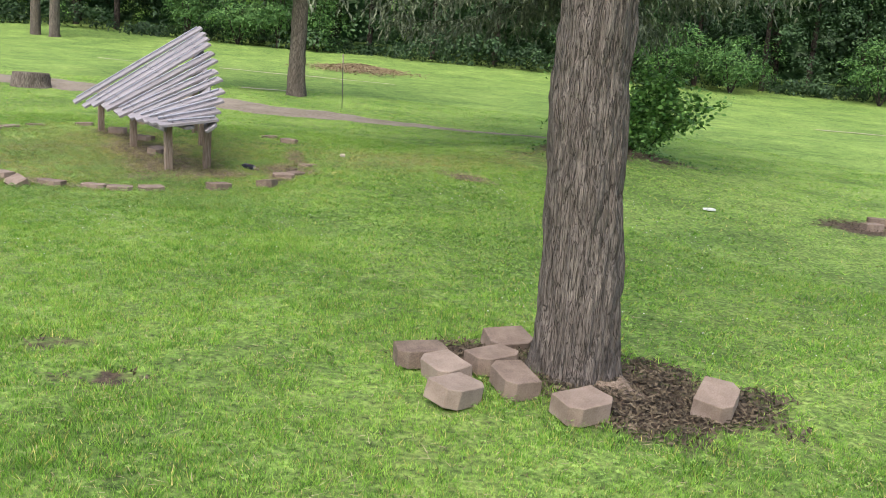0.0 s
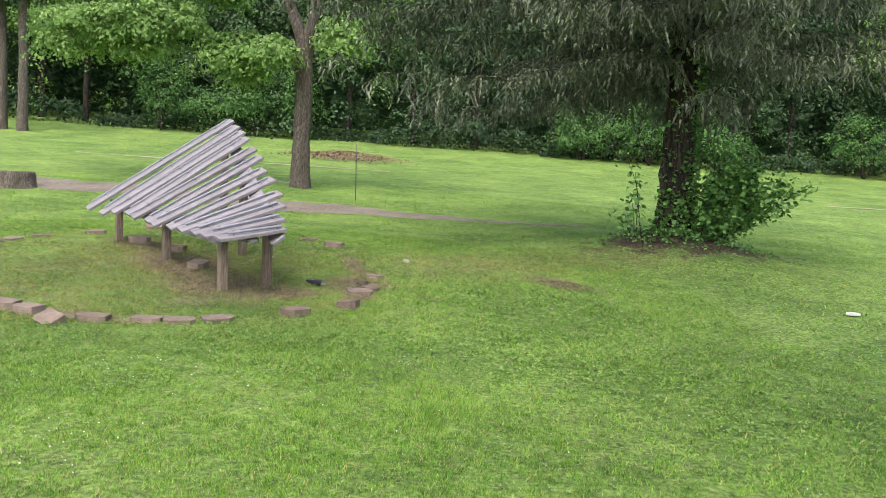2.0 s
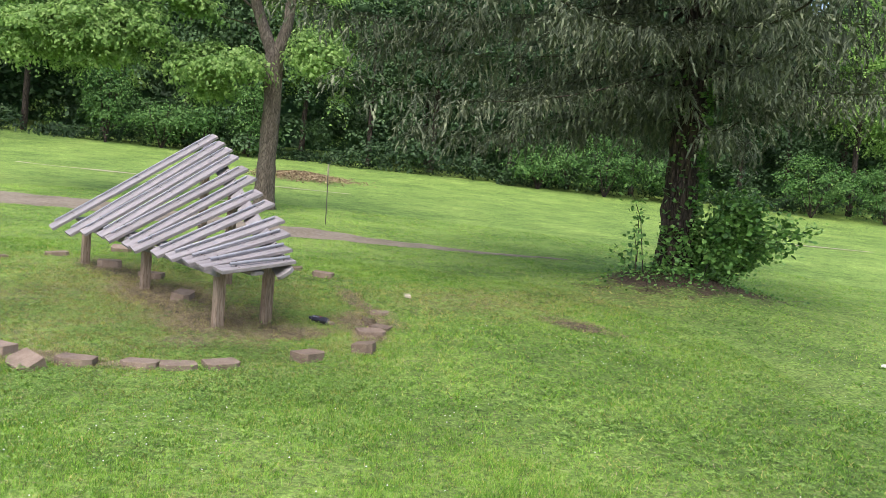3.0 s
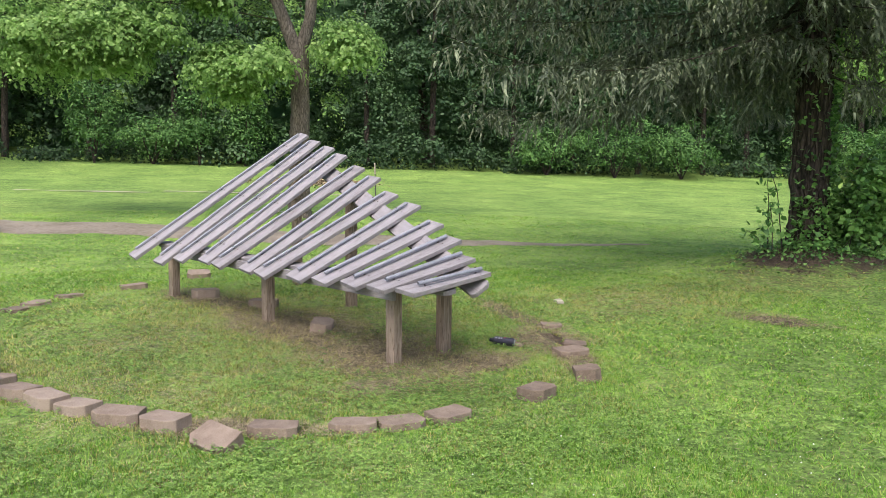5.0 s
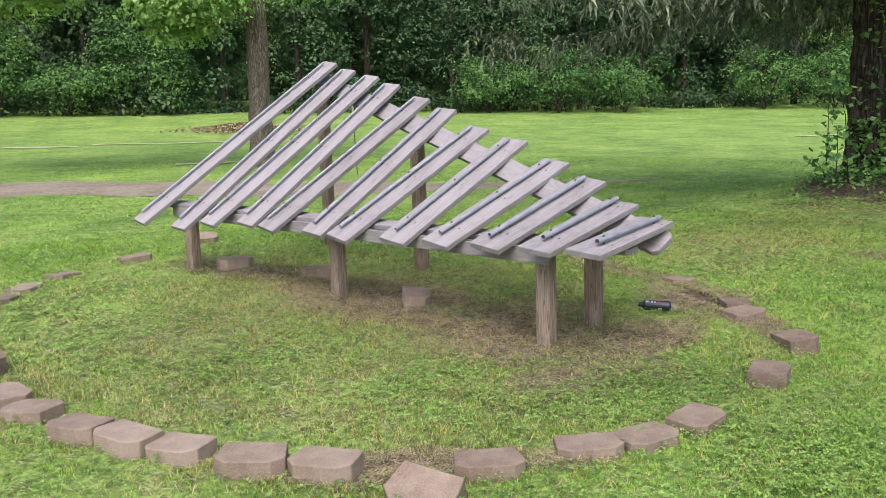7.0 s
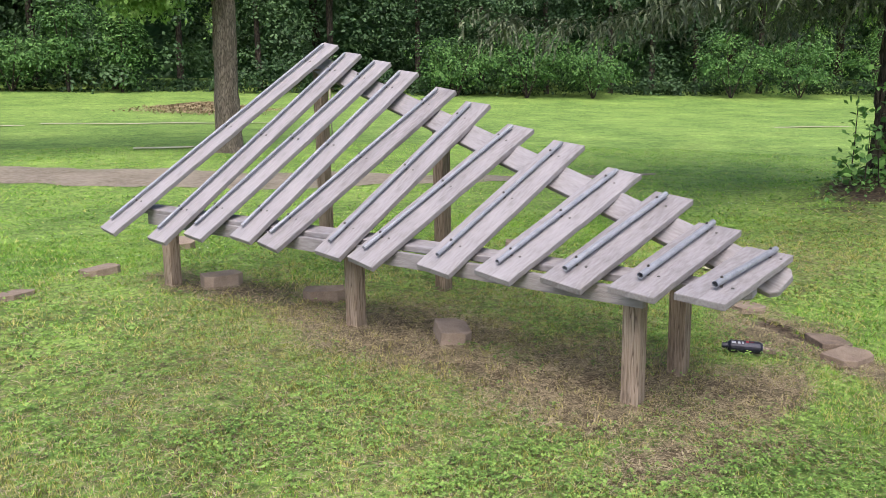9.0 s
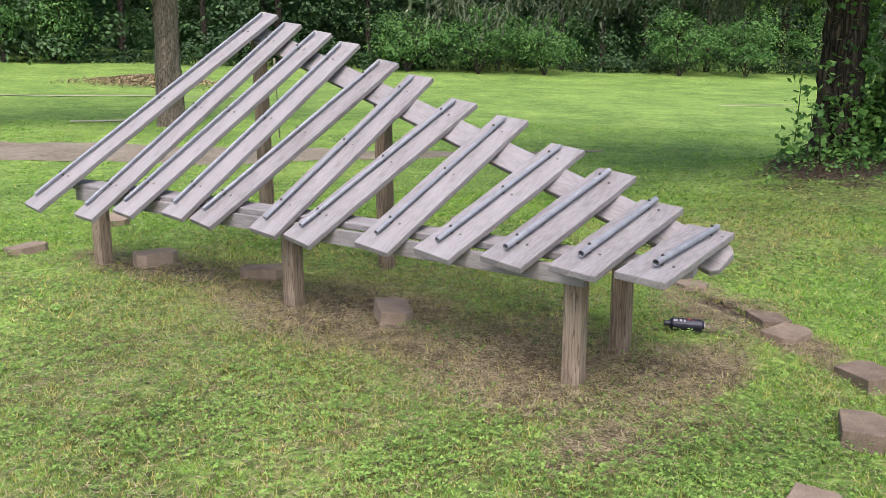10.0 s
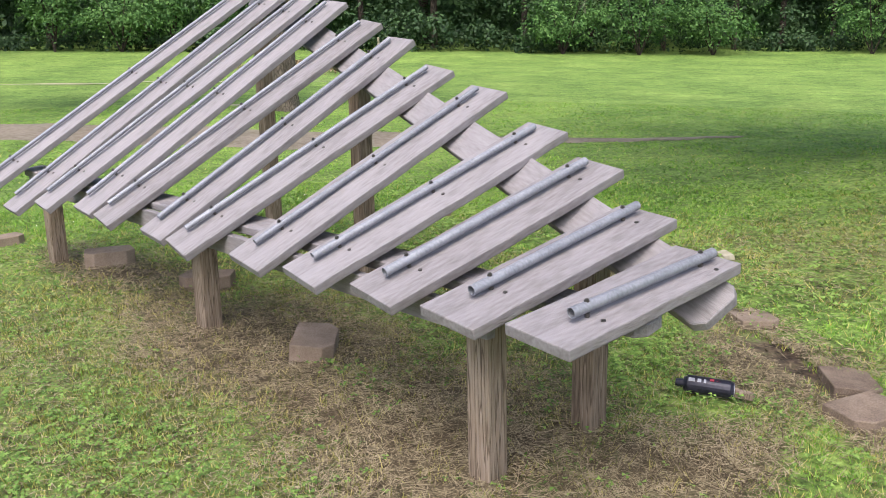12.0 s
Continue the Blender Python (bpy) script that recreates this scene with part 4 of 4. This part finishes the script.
def build_litter():
    for x, y, sx, sy, turn, text, cat, m in (
            (3.72, 11.5, 0.17, 0.09, 30, "scrap of white paper lying on the lawn", "litter", M_PALE),
            (-1.77, 13.5, 0.08, 0.1, 10, "small pale broken stone on the lawn", "stone", M_STONE),
            (-2.72, 11.52, 0.03, 0.10, 60, "pale splinter of wood beside the can", "splinter", M_POST)):
        bm = bm_box(sx, sy, 0.03, 0.006)
        for v in bm.verts:
            v.co += 0.012 * Vector(noise.noise_vector(v.co * 22))
        ob = part(cat, bm, m)
        ob.matrix_world = pose(x, y, gz(x, y) + 0.035, 6, 4, turn)
        tagged(ob, text, cat)
    # stick lying beyond the spruce's litter
    x, y = 5.15, 15.8
    stick = tagged(new("stick"), "dry fallen stick lying on the grass", "stick")
    tube_part("wood", [trunk_mesh([(x - 0.3, y, gz(x, y) + 0.03), (x + 0.35, y + 0.05, gz(x, y) + 0.05)], [0.025, 0.015], 8, 0, step=0.1)], M_BARK_GREY, stick)
    # flat pale slabs let into the far lawn
    for x, y, sx, sy in ((15.7, 31.9, 3.4, 0.5), (-6.2, 27.2, 1.6, 0.45), (-12.6, 34.6, 4.5, 0.5), (-6.3, 35.4, 7.5, 0.5)):
        bm = bmesh.new()
        bmesh.ops.create_grid(bm, x_segments=14, y_segments=3, size=0.5)
        for v in bm.verts:
            px, py = x + v.co.x * sx, y + v.co.y * sy * (0.7 + 0.5 * noise.noise((v.co.x * 4, x, 0)))
            v.co = (px, py, gz(px, py) + 0.024)
        ob = part("slab", bm, M_STRIP)
        tagged(ob, "strip of pale worn paving in the far lawn", "paving", "paving strips", kind="structure")
    # a low heap of brown leaves
    rng = np.random.default_rng(9)
    n = 8500
    u, w = rng.normal(size=n) * 0.5, rng.normal(size=n) * 0.5
    px, py = -4.9 + u * 2.1, 42.2 + w * 2.2
    pz = ground(px, py) + 0.3 * np.exp(-(u * u + w * w) * 1.4) * rng.uniform(0.5, 1.0, n) + 0.04
    heap = mesh_from("leaf_pile", leaf_quads(np.stack([px, py, pz], 1), 0.095, rng, 0.0, 0.62, 1.2), 4, M_LITTER)
    tagged(heap, "low heap of dead brown leaves on the lawn", "leaf pile", kind="stuff")


build_litter()


# ---- turf: blades, clover, dead grass ----
def blades(x, y, height, width, rng, lean=0.5):
    n = len(x)
    z = ground(x, y) - 0.012
    a = rng.uniform(0, math.tau, n)
    wx, wy = np.cos(a) * width / 2, np.sin(a) * width / 2
    b = rng.uniform(0, math.tau, n)
    l = height * lean * rng.uniform(0.2, 1.3, n)
    base1, base2 = np.stack([x - wx, y - wy, z], 1), np.stack([x + wx, y + wy, z], 1)
    mx, my = x + np.cos(b) * l * 0.35, y + np.sin(b) * l * 0.35
    mid1, mid2 = np.stack([mx + wx * 0.8, my + wy * 0.8, z + height * 0.6], 1), np.stack([mx - wx * 0.8, my - wy * 0.8, z + height * 0.6], 1)
    tip = np.stack([x + np.cos(b) * l, y + np.sin(b) * l, z + height], 1)
    return np.stack([base1, base2, mid1, tip, mid2], 1).reshape(-1, 3)


def scatter(rng, n, x0, x1, y0, y1, near, far):
    x, y = rng.uniform(x0, x1, n), rng.uniform(y0, y1, n)
    d = near_line(x, y)
    k = (d >= near) & (d < far) & (y > 1.3 * np.abs(x + 1) - 2.5)
    return x[k], y[k]


def strands(x, y, length, width, rng):
    """Dead blades lying almost flat, slightly bowed."""
    n = len(x)
    a = rng.uniform(0, math.tau, n)
    dx, dy = np.cos(a) * length / 2, np.sin(a) * length / 2
    wx, wy = -np.sin(a) * width / 2, np.cos(a) * width / 2
    z = ground(x, y) + rng.uniform(0.0, 0.022, n)
    t = rng.uniform(-0.25, 0.35, n) * length * 0.4
    return np.stack([np.stack([x - dx + wx, y - dy + wy, z - np.minimum(t, 0)], 1), np.stack([x - dx - wx, y - dy - wy, z - np.minimum(t, 0)], 1),
                     np.stack([x + dx, y + dy, z + np.maximum(t, 0)], 1)], 1).reshape(-1, 3)


LUSH = ((-4.75, 10.75, 0.5, 0.2, 15), (-4.3, 12.0, 0.3, 0.15, -50), (-2.9, 11.95, 0.4, 0.2, 20), (-3.75, 10.3, 0.75, 0.36, -8), (-5.6, 11.2, 0.5, 0.3, 20), (-4.6, 9.0, 0.9, 0.35, 0), (-3.0, 9.3, 1.0, 0.5, 20), (-6.3, 9.3, 0.9, 0.4, -30))


def build_turf():
    rng = np.random.default_rng(77)
    near_grass, far_grass, olive, dry, clover = [], [], [], [], []
    for n, box, near, far, h, w, lean in ((2050000, (-9, 4, 1.2, 14.5), 0, 2.5, 0.036, 0.0056, 0.75), (1250000, (-12, 7, 0.5, 18), 2.5, 6.5, 0.036, 0.009, 1.2),
                                    (500000, (-20, 16, 1, 30), 6.5, 17, 0.034, 0.018, 1.8)):
        x, y = scatter(rng, n, *box, near, far)
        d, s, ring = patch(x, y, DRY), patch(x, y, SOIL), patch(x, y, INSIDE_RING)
        edge = rng.random(len(x))
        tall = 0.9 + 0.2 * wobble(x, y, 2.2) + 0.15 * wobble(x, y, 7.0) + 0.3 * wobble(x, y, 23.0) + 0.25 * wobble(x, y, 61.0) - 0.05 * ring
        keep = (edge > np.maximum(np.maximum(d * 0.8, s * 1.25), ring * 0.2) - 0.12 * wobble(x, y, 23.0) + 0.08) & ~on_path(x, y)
        hh = np.maximum(0.35, tall) * h * rng.uniform(0.5, 1.35, len(x))
        b = blades(x[keep], y[keep], hh[keep], w * rng.uniform(0.6, 1.4, keep.sum()), rng, lean)
        b = b.reshape(-1, 5, 3)[:, (0, 1, 3)]
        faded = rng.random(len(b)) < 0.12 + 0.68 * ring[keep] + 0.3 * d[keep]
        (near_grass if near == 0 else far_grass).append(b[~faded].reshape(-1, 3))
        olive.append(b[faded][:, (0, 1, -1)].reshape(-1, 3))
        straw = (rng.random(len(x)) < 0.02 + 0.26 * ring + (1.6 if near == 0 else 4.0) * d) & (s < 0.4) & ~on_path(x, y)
        dry.append(strands(x[straw], y[straw], rng.uniform(0.02, 0.085, straw.sum()) * (1 + w * 40), w * 0.62, rng))
    for blade, corners in ((near_grass, 3), (far_grass, 3)):
        ob = mesh_from("grass", np.concatenate(blade), corners, M_GRASS)
        tagged(ob, "short green grass of the mown lawn", "grass", kind="stuff")
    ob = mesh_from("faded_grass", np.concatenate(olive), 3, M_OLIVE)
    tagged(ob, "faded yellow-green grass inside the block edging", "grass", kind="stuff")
    ob = mesh_from("dead_grass", np.concatenate(dry), 3, M_DRY)
    tagged(ob, "dead tan grass and thatch on worn turf", "dead grass", kind="stuff")
    for n, box, near, far, size in ((520000, (-9, 4, 1.2, 14.5), 0, 2.8, 0.0125), (260000, (-12, 7, 0.5, 18), 2.8, 6.5, 0.021)):
        x, y = scatter(rng, n, *box, near, far)
        lush = 0.35 * wobble(x, y, 1.3) + 0.3 * wobble(x, y, 4.7) + 1.1 * patch(x, y, LUSH) + 0.12 * patch(x, y, INSIDE_RING)
        keep = (lush + rng.normal(size=len(x)) * 0.6 > 0.5 + 1.1 * patch(x, y, DRY) + 0.75 * np.clip((8.5 - y) / 3, 0, 1)) & (patch(x, y, SOIL) < 0.3)
        x, y = x[keep], y[keep]
        c = np.stack([x, y, ground(x, y) + rng.uniform(0.016, 0.05, len(x))], 1)
        turn = rng.uniform(0, math.tau, len(x))
        big = rng.uniform(0.6, 1.3, len(x))[:, None] * size
        for k in range(3):
            a = turn + k * math.tau / 3
            d = np.stack([np.cos(a), np.sin(a), rng.uniform(-0.5, 0.5, len(x))], 1) * big
            s = np.stack([-np.sin(a), np.cos(a), rng.uniform(-0.5, 0.5, len(x))], 1) * big * 0.55
            clover.append(np.stack([c, c + d + s, c + d - s], 1).reshape(-1, 3))
    ob = mesh_from("clover", np.concatenate(clover), 3, M_CLOVER)
    tagged(ob, "patches of green clover in the lawn", "clover", kind="stuff")
    # bark chips and dead leaves on the bare soil
    x, y = rng.uniform(-3, 7, 60000), rng.uniform(3, 18, 60000)
    x, y = np.append(x, rng.uniform(-0.5, 2.3, 16000)), np.append(y, rng.uniform(3.4, 5.4, 16000))
    k = patch(x, y, SOIL) > 0.35 + 0.3 * rng.random(len(x))
    x, y = x[k], y[k]
    p = np.stack([x, y, ground(x, y) + rng.uniform(0.0, 0.02, len(x))], 1)
    ob = mesh_from("mulch", leaf_quads(p, 0.042, rng, 0.0, 0.33, 1.0), 4, M_SOIL)
    tagged(ob, "dark bark chips and dead leaves on bare soil", "mulch", kind="stuff")


def build_clover_heads():
    """Small white flower heads dotted over the lawn in drifts."""
    rng = np.random.default_rng(12)
    x, y = rng.uniform(-8, 8, 9000), rng.uniform(5, 17, 9000)
    k = (0.5 * wobble(x, y, 0.9) + 0.4 * wobble(x, y, 2.7) + rng.normal(size=9000) * 0.35 > 0.62) & (patch(x, y, SOIL + DRY + INSIDE_RING) < 0.1)
    c = np.stack([x[k], y[k], ground(x[k], y[k]) + rng.uniform(0.025, 0.045, k.sum())], 1)
    r = rng.uniform(0.004, 0.007, k.sum())[:, None]
    ring = [np.array((math.cos(a), math.sin(a), 0)) for a in np.arange(4) * math.tau / 4]
    tris = []
    for i in range(4):
        for pole in (np.array((0, 0, 1)), np.array((0, 0, -0.7))):
            tris.append(np.stack([c + r * ring[i], c + r * ring[(i + 1) % 4], c + r * pole], 1).reshape(-1, 3))
    ob = mesh_from("clover_flowers", np.concatenate(tris), 3, M_PALE)
    tagged(ob, "small white clover flowers dotted over the lawn", "clover flowers", kind="stuff")


build_turf()
build_clover_heads()
